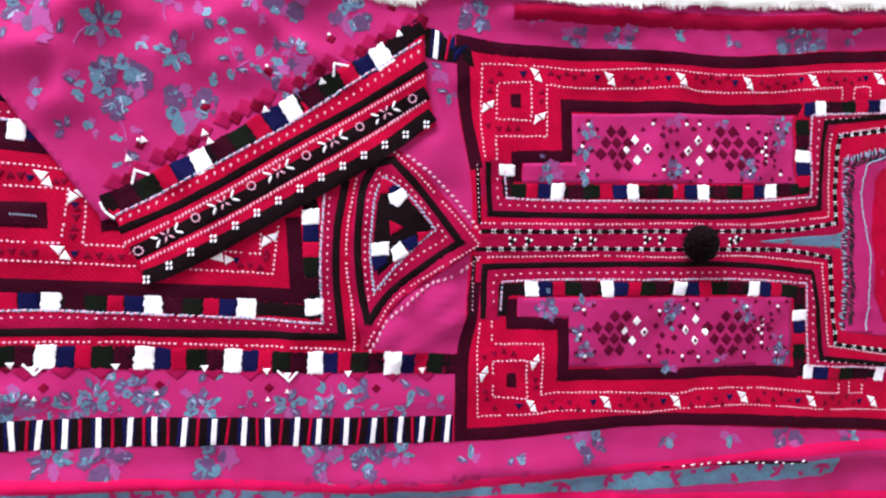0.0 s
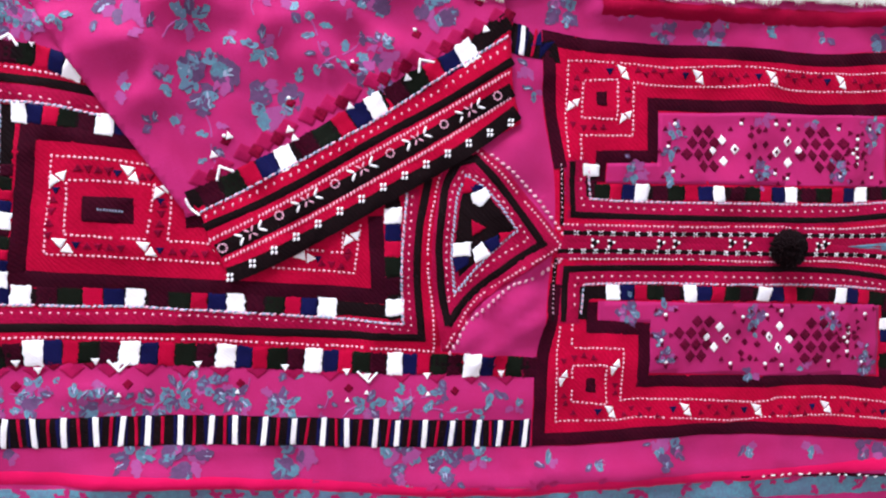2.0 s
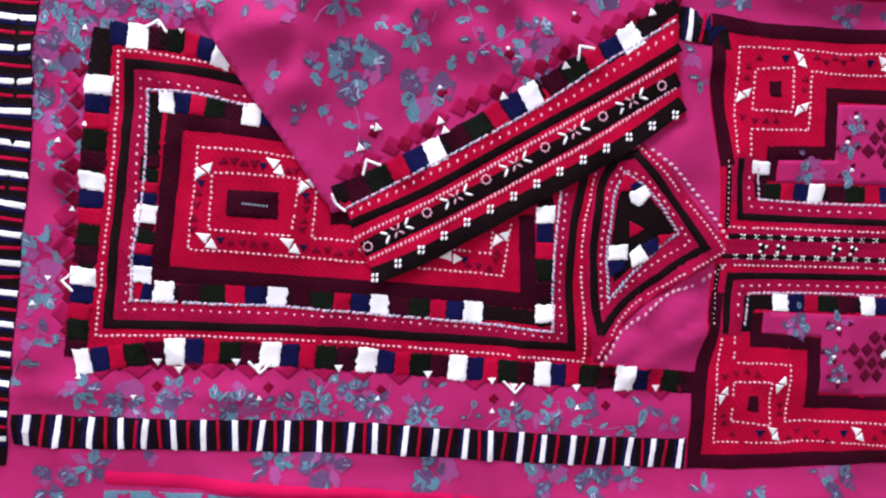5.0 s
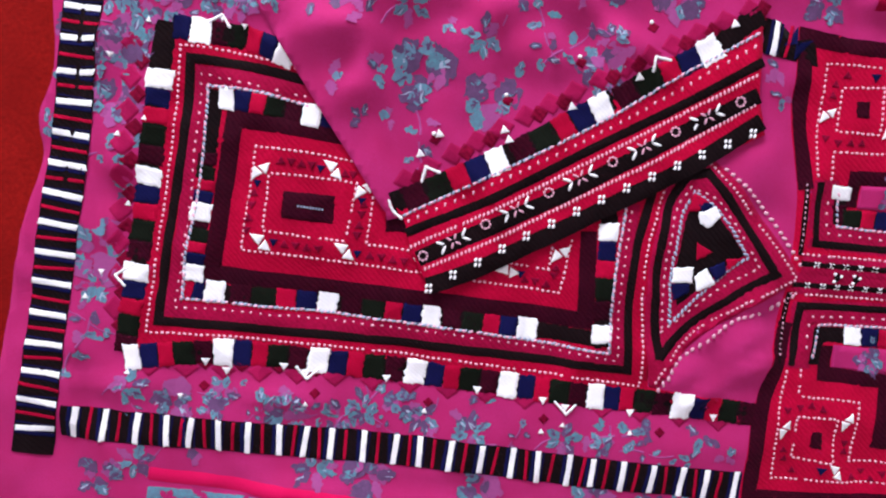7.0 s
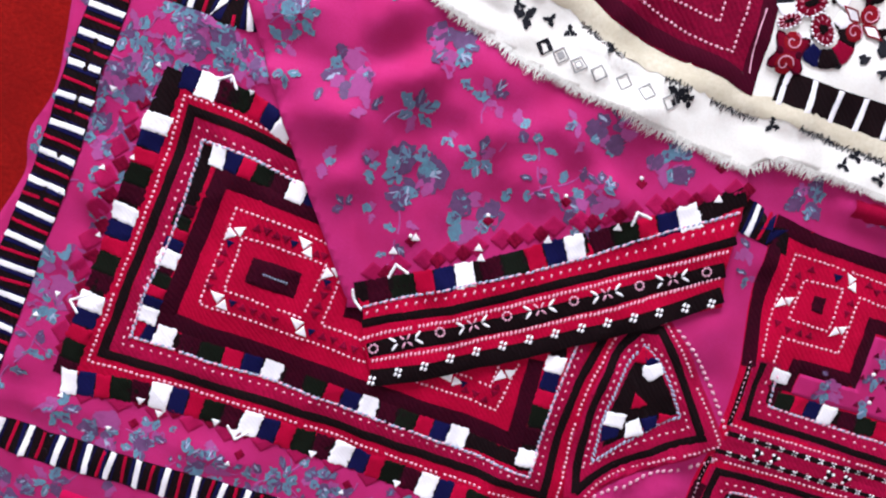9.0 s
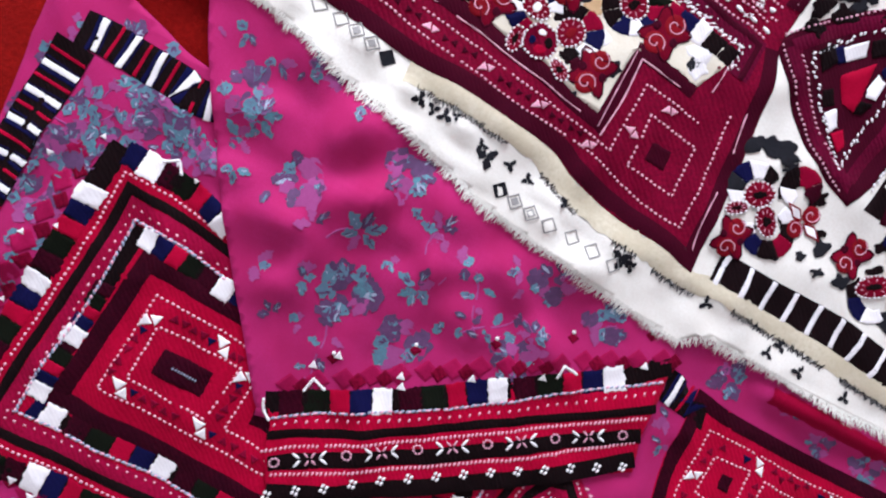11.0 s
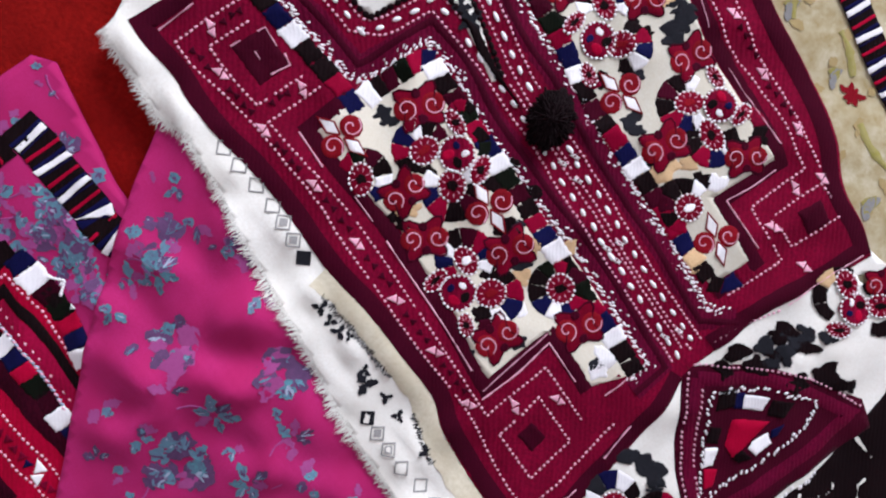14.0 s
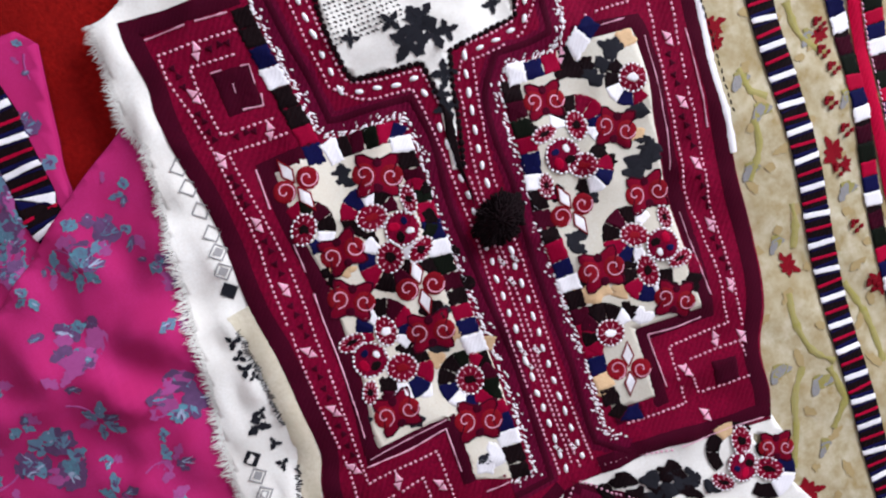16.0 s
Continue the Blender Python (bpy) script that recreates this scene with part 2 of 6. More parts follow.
def smooth_line(pts, step=0.005, corner=35.0, closed=False):
    """Points along a line: bends under the corner angle are rounded, sharper ones stay corners."""
    pts = [Vector((p[0], p[1])) for p in pts]
    if closed:
        pts = pts + [pts[0]]
    runs, run = [], [pts[0]]
    for i in range(1, len(pts) - 1):
        run.append(pts[i])
        a, b = pts[i] - pts[i - 1], pts[i + 1] - pts[i]
        if a.length and b.length and a.angle(b) > radians(corner):
            runs.append(run)
            run = [pts[i]]
    run.append(pts[-1])
    runs.append(run)
    out = []
    for run in runs:
        for i in range(len(run) - 1):
            p1, p2 = run[i], run[i + 1]
            p0 = run[i - 1] if i else p1 * 2 - p2
            p3 = run[i + 2] if i + 2 < len(run) else p2 * 2 - p1
            n = max(1, round((p2 - p1).length / step))
            for k in range(n):
                t = k / n
                out.append(0.5 * ((2 * p1) + (p2 - p0) * t + (2 * p0 - 5 * p1 + 4 * p2 - p3) * t * t + (3 * p1 - p0 - 3 * p2 + p3) * t ** 3))
    out.append(pts[-1])
    return out


def normals(line):
    out = []
    for i, p in enumerate(line):
        a = line[i] - line[i - 1] if i else line[1] - line[0]
        b = line[i + 1] - line[i] if i + 1 < len(line) else a
        a, b = a.normalized(), b.normalized()
        n1, n2 = Vector((-a.y, a.x)), Vector((-b.y, b.x))
        out.append((n1 + n2) / max(0.35, 1 + n1.dot(n2)))
    return out


def ribbon(acc, pts, width, lift, high=0.0003, wobble=0.0003, closed=False):
    """A flat sewn strip along a line, its edges rounded down."""
    line = smooth_line(pts, closed=closed)
    ns = normals(line)
    n = max(4, int(width / 0.006) + 3)
    verts, faces = [], []
    for i, (p, d) in enumerate(zip(line, ns)):
        w = width + wobble * 2 * noise.noise(Vector((p.x * 160, p.y * 160, width * 900)))
        for k in range(n):
            s = k / (n - 1) * 2 - 1
            s = math.copysign(abs(s) ** 0.8, s)
            q = p + d * (s * w / 2)
            edge = 0.0 if k in (0, n - 1) else 1.0
            verts.append((q.x, q.y, ground(q.x, q.y) + lift - (0.0003 if not edge else 0) + high * edge))
    for i in range(len(line) - 1):
        for k in range(n - 1):
            a = i * n + k
            faces.append((a, a + n, a + n + 1, a + 1))
    return acc.add(verts, faces)


def along(line, spacing, start=0.0):
    """Places and directions at even steps along a line."""
    out, want, run = [], start, 0.0
    for a, b in zip(line, line[1:]):
        d = (b - a).length
        while d and want <= run + d:
            out.append((a.lerp(b, (want - run) / d), (b - a).normalized()))
            want += spacing
        run += d
    return out


def dome(acc, p, d, long, wide, lift, high=0.0001):
    """One stitch: a small padded oval."""
    side = Vector((-d.y, d.x))
    z = ground(p.x, p.y) + lift
    verts = []
    for k in range(8):
        c, s = math.cos(k * math.pi / 4), math.sin(k * math.pi / 4)
        q = p + d * (c * long / 2) + side * (s * wide / 2)
        verts.append((q.x, q.y, z - 0.0004))
    for k in range(8):
        c, s = math.cos(k * math.pi / 4), math.sin(k * math.pi / 4)
        q = p + d * (c * long * 0.46) + side * (s * wide * 0.45)
        verts.append((q.x, q.y, z + high))
    faces = [(k, (k + 1) % 8, 8 + (k + 1) % 8, 8 + k) for k in range(8)] + [tuple(range(8, 16))]
    acc.add(verts, faces)


def stitches(acc, pts, spacing, long, wide, lift, slant=0.0, scatter=0.06, closed=False, gaps=0.03):
    for p, d in along(smooth_line(pts, closed=closed), spacing, spacing * 0.5):
        if random.random() < gaps:
            continue
        r = radians(slant + random.uniform(-12, 12))
        dd = Vector((d.x * math.cos(r) - d.y * math.sin(r), d.x * math.sin(r) + d.y * math.cos(r)))
        q = p + Vector((random.uniform(-1, 1), random.uniform(-1, 1))) * spacing * scatter
        k = random.uniform(0.82, 1.15)
        dome(acc, q, dd, long * k, wide * random.uniform(0.85, 1.1), lift)


def crosses(acc, pts, spacing, size, lift, start=None):
    for p, d in along(smooth_line(pts), spacing, spacing * 0.5 if start is None else start):
        for r in (45, 135):
            r = radians(r + random.uniform(-8, 8))
            dd = Vector((d.x * math.cos(r) - d.y * math.sin(r), d.x * math.sin(r) + d.y * math.cos(r)))
            for s in (-1, 1):
                dome(acc, p + dd * (s * size * 0.27), dd, size * 0.55, size * 0.26, lift)


def patch(acc, pts, lift, high=0.0003, ragged=0.0009, fine=0.0018):
    """A padded area of satin stitch inside an outline, with a slightly uneven edge."""
    line = [Vector((p[0], p[1])) for p in pts]
    mid = sum(line, Vector((0, 0))) / len(line)
    rim = []
    for a, b in zip(line, line[1:] + line[:1]):
        n = max(1, round((b - a).length / fine))
        rim += [a.lerp(b, k / n) for k in range(n)]
    n = len(rim)
    verts, rings = [], ((1.0, -0.0003), (0.94, high * 0.6), (0.62, high), (0.3, high))
    for i, p in enumerate(rim):
        j = ragged * noise.noise(Vector((p.x * 420, p.y * 420, 2.0)))
        rim[i] = p + (p - mid).normalized() * j
    for f, up in rings:
        for p in rim:
            q = mid.lerp(p, f)
            verts.append((q.x, q.y, ground(q.x, q.y) + lift + up))
    verts.append((mid.x, mid.y, ground(mid.x, mid.y) + lift + high))
    faces = []
    for r in range(len(rings) - 1):
        for i in range(n):
            j = (i + 1) % n
            faces.append((r * n + i, r * n + j, (r + 1) * n + j, (r + 1) * n + i))
    last = (len(rings) - 1) * n
    faces += [(last + i, last + (i + 1) % n, len(verts) - 1) for i in range(n)]
    if sum(a.x * b.y - b.x * a.y for a, b in zip(line, line[1:] + line[:1])) < 0:
        faces = [f[::-1] for f in faces]
    return acc.add(verts, faces)


def shape(acc, pts, lift, thick=0.0):
    """A flat area of any outline, printed on or sewn to the cloth."""
    verts = [(p[0], p[1], ground(p[0], p[1]) + lift) for p in pts]
    return acc.add(verts, [tuple(range(len(verts)))])


def cloth(name, outline, lift, material, parent=None, label="", step=0.006, bottom=CARPET, thick=None):
    """A piece of cloth inside an outline, laid over the ground form, its rim turned down."""
    bm = bmesh.new()
    line = smooth_line(outline, 0.006, 40.0, closed=True)[:-1]
    face = bm.faces.new([bm.verts.new((p.x, p.y, 0)) for p in line])
    if face.normal.z < 0 or sum(a.x * b.y - b.x * a.y for a, b in zip(line, line[1:] + line[:1])) < 0:
        face.normal_flip()
    xs, ys = [p.x for p in line], [p.y for p in line]
    for axis, lo, hi in ((0, min(xs), max(xs)), (1, min(ys), max(ys))):
        k = math.ceil(lo / step)
        while k * step < hi:
            co, no = ((k * step, 0, 0), (1, 0, 0)) if axis == 0 else ((0, k * step, 0), (0, 1, 0))
            bmesh.ops.bisect_plane(bm, geom=bm.verts[:] + bm.edges[:] + bm.faces[:], plane_co=co, plane_no=no, dist=1e-6)
            k += 1
    rim = [e for e in bm.edges if e.is_boundary]
    for v in bm.verts:
        v.co.z = ground(v.co.x, v.co.y) + lift
    made = bmesh.ops.extrude_edge_only(bm, edges=rim)
    for v in made["geom"]:
        if isinstance(v, bmesh.types.BMVert):
            v.co.z = min(v.co.z, bottom) if thick is None else v.co.z - thick
    me = bpy.data.meshes.new(name)
    bm.to_mesh(me)
    bm.free()
    me.polygons.foreach_set("use_smooth", [True] * len(me.polygons))
    me.materials.append(material)
    ob = new(name, me)
    if parent is not None:
        ob.parent = parent
        if parent.type == "EMPTY":
            ob.matrix_parent_inverse = Matrix.Translation(-parent.location)
    if label:
        tagged(ob, label)
    return ob


PATCH_LABEL = {"WHITE": "white satin-stitch patch", "RED": "red satin-stitch patch", "NAVY": "navy blue satin-stitch patch", "BLACK": "black satin-stitch patch"}


def block(line, s0, s1, width, lift, material, parent, label, skew=0.0):
    """One coloured patch of a band, from s0 to s1 metres along its middle line."""
    def at(s):
        run = 0.0
        for a, b in zip(line, line[1:]):
            d = (b - a).length
            if run + d >= s or b is line[-1]:
                return a.lerp(b, (s - run) / d if d else 0), (b - a).normalized()
            run += d
    p, d = at(s0)
    q, e = at(s1)
    n, m = Vector((-d.y, d.x)), Vector((-e.y, e.x))
    w0, w1 = width / 2 * random.uniform(0.95, 1.08), width / 2 * random.uniform(0.95, 1.08)
    k = skew + random.uniform(-0.0008, 0.0008)
    acc = Acc()
    patch(acc, [p - n * w0 - d * k, q - m * w1 - e * k, q + m * w0 + e * k, p + n * w1 + d * k], lift, 0.00012, 0.13 * (s1 - s0))
    return part("patch", acc, material, parent, label)


def block_band(pts, width, lift, whites, parent, name="block_band", white=0.0125, back=None):
    """A band of coloured patches along a line; whites: where the white ones sit, as fractions of its length."""
    acc = Acc()
    ribbon(acc, pts, width * 0.97, lift - 0.0004, 0.0003)
    band = part(name, acc, BLACK, parent, "black embroidered band with white, navy and red patches")
    line = smooth_line(pts)
    total = sum((b - a).length for a, b in zip(line, line[1:]))
    spots = [w * total for w in whites]
    for i, s in enumerate(spots):
        h = white / 2 * random.uniform(0.9, 1.12)
        block(line, max(0.0, s - h), min(total, s + h), width * 1.05, lift + 0.0002, WHITE, band, PATCH_LABEL["WHITE"])
        gap = (spots[i] - spots[i - 1]) if i else (spots[1] - spots[0] if len(spots) > 1 else 0.07)
        a, b = s - h - 0.0002, s - h - 0.19 * gap
        c = b - 0.17 * gap
        for lo, hi, mat, key in ((b, a, NAVY, "NAVY"), (c, b - 0.0002, RED, "RED")):
            if hi > 0.003:
                block(line, max(0.0, lo), hi, width * 0.98, lift, mat, band, PATCH_LABEL[key])
        lo, hi = c - 0.22 * gap, c - 0.0002
        if lo > 0.003:
            block(line, lo, hi, width * 0.97, lift - 0.0001, GREEN, band, "very dark green satin-stitch patch")
            block(line, lo - 0.2 * gap, lo - 0.0002, width * 0.97, lift - 0.0001, MAROON, band, "dark maroon satin-stitch patch")
    return band


def bow(acc, x, y, turn, size, lift):
    """Two white triangles that meet tip to tip."""
    c, s = math.cos(turn), math.sin(turn)
    for tri in (((-1.0, 0.62), (0.35, 0.62), (-0.08, -0.32)), ((1.0, -0.70), (-0.12, -0.62), (0.42, 0.28))):
        patch(acc, [(x + size * (c * a - s * b), y + size * (s * a + c * b)) for a, b in tri], lift, 0.0005, 0.0002)


def wedge(acc, x, y, turn, size, lift):
    c, s = math.cos(turn), math.sin(turn)
    patch(acc, [(x + size * (c * a - s * b), y + size * (s * a + c * b)) for a, b in ((-0.8, -0.6), (0.8, -0.6), (0.0, 0.75))], lift, 0.0004, 0.0003)


def diamond(acc, x, y, turn, w, h, lift, high=0.0004):
    c, s = math.cos(turn), math.sin(turn)
    put = lambda a, b: (x + c * a - s * b, y + s * a + c * b)
    patch(acc, [put(-w, 0), put(0, -h), put(w, 0), put(0, h)], lift, high, 0.0002)


def leaf_line(x, y, turn, long, wide, teeth=0.0, n=9, seed=0):
    """Outline of one printed petal or leaf."""
    out, c, s = [], math.cos(turn), math.sin(turn)
    for side in (1, -1):
        for k in range(n):
            f = k / n if side == 1 else 1 - k / n
            w = wide / 2 * max(0.0, math.sin(math.pi * f ** 0.85)) ** 0.7 * (1 + teeth * noise.noise(Vector((f * 4, side * 3.0, seed))) + 0.7 * teeth * noise.noise(Vector((f * 13, side * 3.0, seed + 9))))
            a, b = f * long, side * w
            out.append((x + c * a - s * b, y + s * a + c * b))
    return out


def inside(outline, x, y):
    """Whether a place lies within an outline."""
    hit = False
    for (x0, y0), (x1, y1) in zip(outline, outline[1:] + outline[:1]):
        if (y0 > y) != (y1 > y) and x < x0 + (y - y0) * (x1 - x0) / (y1 - y0):
            hit = not hit
    return hit


def flower(accs, x, y, size, turn, kind, lift, outline=None):
    """A printed flower, bud or spray; accs: teal, slate, faded violet and pale vein meshes."""
    rnd = random.Random(int(abs(x * 7919 + y * 104729) * 1000))

    def petal(f, r, t, long, wide, k, up=0.0, lean=0.0):
        m = 0 if rnd.random() < f else (1 if rnd.random() < 0.6 else 2)
        px, py = x + r * math.cos(t), y + r * math.sin(t)
        t += lean
        rim = leaf_line(px, py, t, long, wide, 0.85, 20, k + x * 50)
        if outline and not all(inside(outline, *q) for q in rim[::3]):
            return
        shape(accs[m], rim, lift + up + k * 0.00001)
        if m < 2 and long > 0.004:  # worn streaks in the other colour
            for v in (-0.35, 0.05, 0.3):
                if rnd.random() < 0.75:
                    shape(accs[3 if rnd.random() < 0.3 else 1 - m], leaf_line(px + long * 0.25 * math.cos(t), py + long * 0.25 * math.sin(t), t + v, long * rnd.uniform(0.35, 0.7), wide * rnd.uniform(0.08, 0.24), 0.9, 7, k + v), lift + up + 0.00007 + k * 0.00001)

    def stem(t, long, bend):
        pts = [(x + long * f * math.cos(t + bend * f), y + long * f * math.sin(t + bend * f)) for f in (0.1, 0.4, 0.7, 1.0)]
        if not outline or all(inside(outline, *q) for q in pts):
            ribbon(accs[2], pts, size * 0.09, lift - 0.0001, 0.0001, 0.0002)

    if kind == "bloom":
        for k in range(3):
            petal(0.0, size * 0.1, turn + k * 2.1, size * rnd.uniform(0.8, 1.1), size * rnd.uniform(0.6, 0.85), k)
        for k in range(8):
            t = turn + k * 0.8 + rnd.uniform(-0.25, 0.25)
            petal(0.42, size * rnd.uniform(0.1, 0.5), t, size * rnd.uniform(0.45, 0.75), size * rnd.uniform(0.34, 0.55), k, 0.00008, rnd.uniform(-0.7, 0.7))
        petal(0.5, size * 1.1, turn + 2.5, size * 0.5, size * 0.26, 12, 0.0, 0.6)
    elif kind == "star":
        for k in range(6):
            petal(0.45, size * 0.12, turn + k * 1.05 + rnd.uniform(-0.3, 0.3), size * rnd.uniform(0.6, 0.95), size * rnd.uniform(0.3, 0.45), k)
        stem(turn + 3.6, size * 1.3, 0.7)
    elif kind == "spray":
        stem(turn, size * 1.2, 0.4)
        stem(turn + 3.14, size * 1.2, 0.4)
        x0, y0 = x, y
        for k in range(6):
            a = (k - 2.5) * size * 0.42
            x, y = x0 + a * math.cos(turn), y0 + a * math.sin(turn)
            petal(0.5, size * 0.1, turn + (1.2 if k % 2 else -1.2) + rnd.uniform(-0.4, 0.4), size * rnd.uniform(0.35, 0.62), size * rnd.uniform(0.2, 0.34), k)
        x, y = x0, y0
    else:
        for k in range(3):
            petal(0.5 if k % 2 else 0.2, size * 0.1, turn + k * 1.3 + rnd.uniform(-0.35, 0.35), size * rnd.uniform(0.5, 0.85), size * rnd.uniform(0.3, 0.46), k)


def floral(parent, chart, spots, lift, size=0.0180, label="teal and grey-violet printed flowers", outline=None):
    """Printed flowers at places of a chart: x, y, kind and relative size."""
    accs = (Acc(), Acc(), Acc(), Acc())
    for x, y, kind, k in spots:
        px, py = chart(x, y)
        flower(accs, px, py, size * k, (x * 0.37 + y * 0.71) % 6.28, kind, lift, outline)
    for acc, mat, name in ((accs[0], TEAL, "teal_flower_print"), (accs[1], SLATE, "slate_flower_print"), (accs[2], VIOLET, "violet_flower_print"), (accs[3], GREY, "pale_vein_print")):
        if acc.f:
            tagged(part(name, acc, mat, parent, label), kind="stuff")


def striped_ribbon(pts, width, lift, first, last, count, parent, flipped=1, plain=False, marks=()):
    """A black ribbon with white bars, each beside thin red and navy ones; first, last: two white bars, and how many from one to the other."""
    acc = Acc()
    ribbon(acc, pts, width, lift, 0.0003)
    band = part("striped_ribbon", acc, BLACK, parent, "black ribbon with white, red and navy cross stripes")
    line = smooth_line(pts)
    total = sum((b - a).length for a, b in zip(line, line[1:]))
    f0, f1 = fractions(pts, (first, last))
    gap = (f1 - f0) * total / (count - 1)
    places = [f * total for f in fractions(pts, marks)]
    if not places:
        k = -math.floor(f0 * total / gap)
        while f0 * total + k * gap < total:
            places.append(f0 * total + k * gap + random.uniform(-0.04, 0.04) * gap)
            k += 1
    while marks and places[0] > gap:
        places.insert(0, places[0] - gap)
    for s in places:
        for b0, b1, w, mat, label in ((-0.10, 0.10, 0.97, WHITE, "white bar of stitching"), (-0.25, -0.12, 0.95, NAVY, "navy bar of stitching"), (0.44, 0.55, 0.95, RED, "red bar of stitching"), (0.14, 0.19, 0.93, NAVY, "navy bar of stitching")):
            a, b = sorted((s + flipped * b0 * gap, s + flipped * b1 * gap))
            if a > 0 and b < total and (mat is WHITE or not plain):
                block(line, a, b, width * w, lift + 0.0004, mat, band, label, random.uniform(-0.0006, 0.0006)).name = "stripe"
    return band


def fractions(line, spots):
    """Where places beside a line lie along it, as fractions of its length."""
    line = smooth_line(line)
    total = sum((b - a).length for a, b in zip(line, line[1:]))
    out = []
    for s in spots:
        p, run, best = Vector(s), 0.0, (9.0, 0.0)
        for a, b in zip(line, line[1:]):
            best = min(best, ((a - p).length, run))
            run += (b - a).length
        out.append(best[1] / total)
    return sorted(out)


def bands(chart, pts, width, lift, spots, parent, white=0.0135):
    line = chart.many(*pts)
    return block_band(line, width, lift, fractions(line, chart.many(*spots)), parent, white=white)


def thing(name, where, label, category):
    ob = new(name)
    ob.location = (*where, CARPET)
    ob.empty_display_size = 0.05
    return tagged(ob, label, category)

# ---- the room: carpet, and unseen walls, window, ceiling added to hold the light ----
def box(acc, x0, y0, z0, x1, y1, z1):
    v = [(x, y, z) for z in (z0, z1) for x, y in ((x0, y0), (x1, y0), (x1, y1), (x0, y1))]
    return acc.add(v, [(3, 2, 1, 0), (4, 5, 6, 7), (0, 1, 5, 4), (1, 2, 6, 5), (2, 3, 7, 6), (3, 0, 4, 7)])


floor_mesh = Acc()
steps = 90
for i in range(steps + 1):
    for j in range(steps + 1):
        x, y = -2.3 + 4.0 * i / steps, -1.7 + 4.0 * j / steps
        floor_mesh.v.append((x, y, CARPET - 0.0016 + 0.0014 * noise.noise(Vector((x * 9, y * 9, 1.0)))))
for i in range(steps):
    for j in range(steps):
        a = i * (steps + 1) + j
        floor_mesh.f.append((a, a + steps + 1, a + steps + 2, a + 1))
tagged(part("floor", floor_mesh, PILE), "deep red carpet with a short worn pile", "carpet", kind="structure")
for name, b in (("wall_south", (-2.4, -1.8, -0.05, 1.8, -1.7, 2.6)), ("wall_west", (-2.4, -1.7, -0.05, -2.3, 2.3, 2.6)), ("wall_east", (1.7, -1.7, -0.05, 1.8, 2.3, 2.6))):
    tagged(part(name, box(Acc(), *b), PLASTER, smooth=False), "added plain white wall, out of view", "wall", kind="structure")
north = Acc()
for b in ((-2.4, 2.3, -0.05, -1.8, 2.4, 2.6), (-0.2, 2.3, -0.05, 1.8, 2.4, 2.6), (-1.8, 2.3, -0.05, -0.2, 2.4, 0.45), (-1.8, 2.3, 1.55, -0.2, 2.4, 2.6)):
    box(north, *b)
tagged(part("wall_north", north, PLASTER, smooth=False), "added plain white wall with an assumed window", "wall", kind="structure")
tagged(part("ceiling", box(Acc(), -2.4, -1.8, 2.6, 1.8, 2.4, 2.7), PLASTER, smooth=False), "added plain white ceiling, out of view", "ceiling", kind="structure")
# Assumed frame around the added lamp; no window is in sight.
frame_bars = Acc()
for b in ((-1.8, 2.33, 0.45, -1.74, 2.38, 1.55), (-0.26, 2.33, 0.45, -0.2, 2.38, 1.55), (-1.74, 2.33, 0.45, -0.26, 2.38, 0.51), (-1.74, 2.33, 1.49, -0.26, 2.38, 1.55), (-1.03, 2.335, 0.51, -0.97, 2.375, 1.49)):
    box(frame_bars, *b)
tagged(part("window_1", frame_bars, FRAME_PAINT, smooth=False), "assumed white painted window frame", "window", kind="structure")

# ---- pink embroidered dress ----
pink_dress = thing("pink_embroidered_dress", (-0.2, 0.0), "pink floral cotton dress with crimson embroidery, laid flat on the carpet", "dress")
SKIRT = [C0(128, -40), C0(100, 150), C0(52, 230), C0(40, 310), C0(-20, 420), C0(-110, 640), C0(-250, 1010), A(0, 1000), A(800, 990), A(1750, 960), A(1760, 500), A(1765, -60), A(1500, -90), A(900, -120), D0(560, 300), D0(345, 165), D0(265, 85), D0(195, 10), D0(150, -40), D0(110, -40)]
skirt = cloth("skirt", SKIRT, 0.0, PINK, pink_dress, "magenta pink cotton skirt with a teal flower print", 0.007)
L0, L1, L2, L3 = 0.0005, 0.0009, 0.0013, 0.0017

# bright pink plain strips and the grey print beyond the lower ribbon
hem = Acc()
ribbon(hem, A.many((-220, 860), (0, 858), (250, 856), (600, 862), (800, 858), (1000, 838), (1250, 815), (1450, 790), (1750, 775)), 0.011, L0, 0.0008)
ribbon(hem, A.many((-220, 930), (200, 905), (600, 900), (800, 890), (1000, 885), (1500, 880), (1750, 870)), 0.014, L0, 0.0008)
part("hem_strip", hem, HOT_PINK, pink_dress, "bright pink plain cotton strip")
under = Acc()
ribbon(under, A.many((-220, 905), (0, 896), (300, 884), (700, 872), (900, 860), (1150, 846), (1350, 834), (1475, 822)), 0.021, L0 * 0.6, 0.0003)
part("grey_facing", under, TEAL, pink_dress, "grey-teal printed facing")
pinks = Acc()
for k in range(44):
    f = k / 43
    px, py = A(-180 + 1630 * f, 900 - 74 * f + 9 * math.sin(k * 2.3))
    for j in range(3):
        shape(pinks, leaf_line(px, py, k * 1.7 + j * 1.1 + math.sin(k * 5.1), 0.0085 + 0.005 * math.sin(k * 3.7), 0.0050, 0.9, 14, k + j), L0 + 0.0005 + j * 0.00003)
tagged(part("pink_leaf_print", pinks, PINK, pink_dress, "pink printed leaves"), kind="stuff")
hem_edge, zig = Acc(), Acc()
ribbon(hem_edge, A.many((1150, 824), (1230, 819), (1330, 815), (1415, 812)), 0.0036, L1, 0.0003, 0.0008)
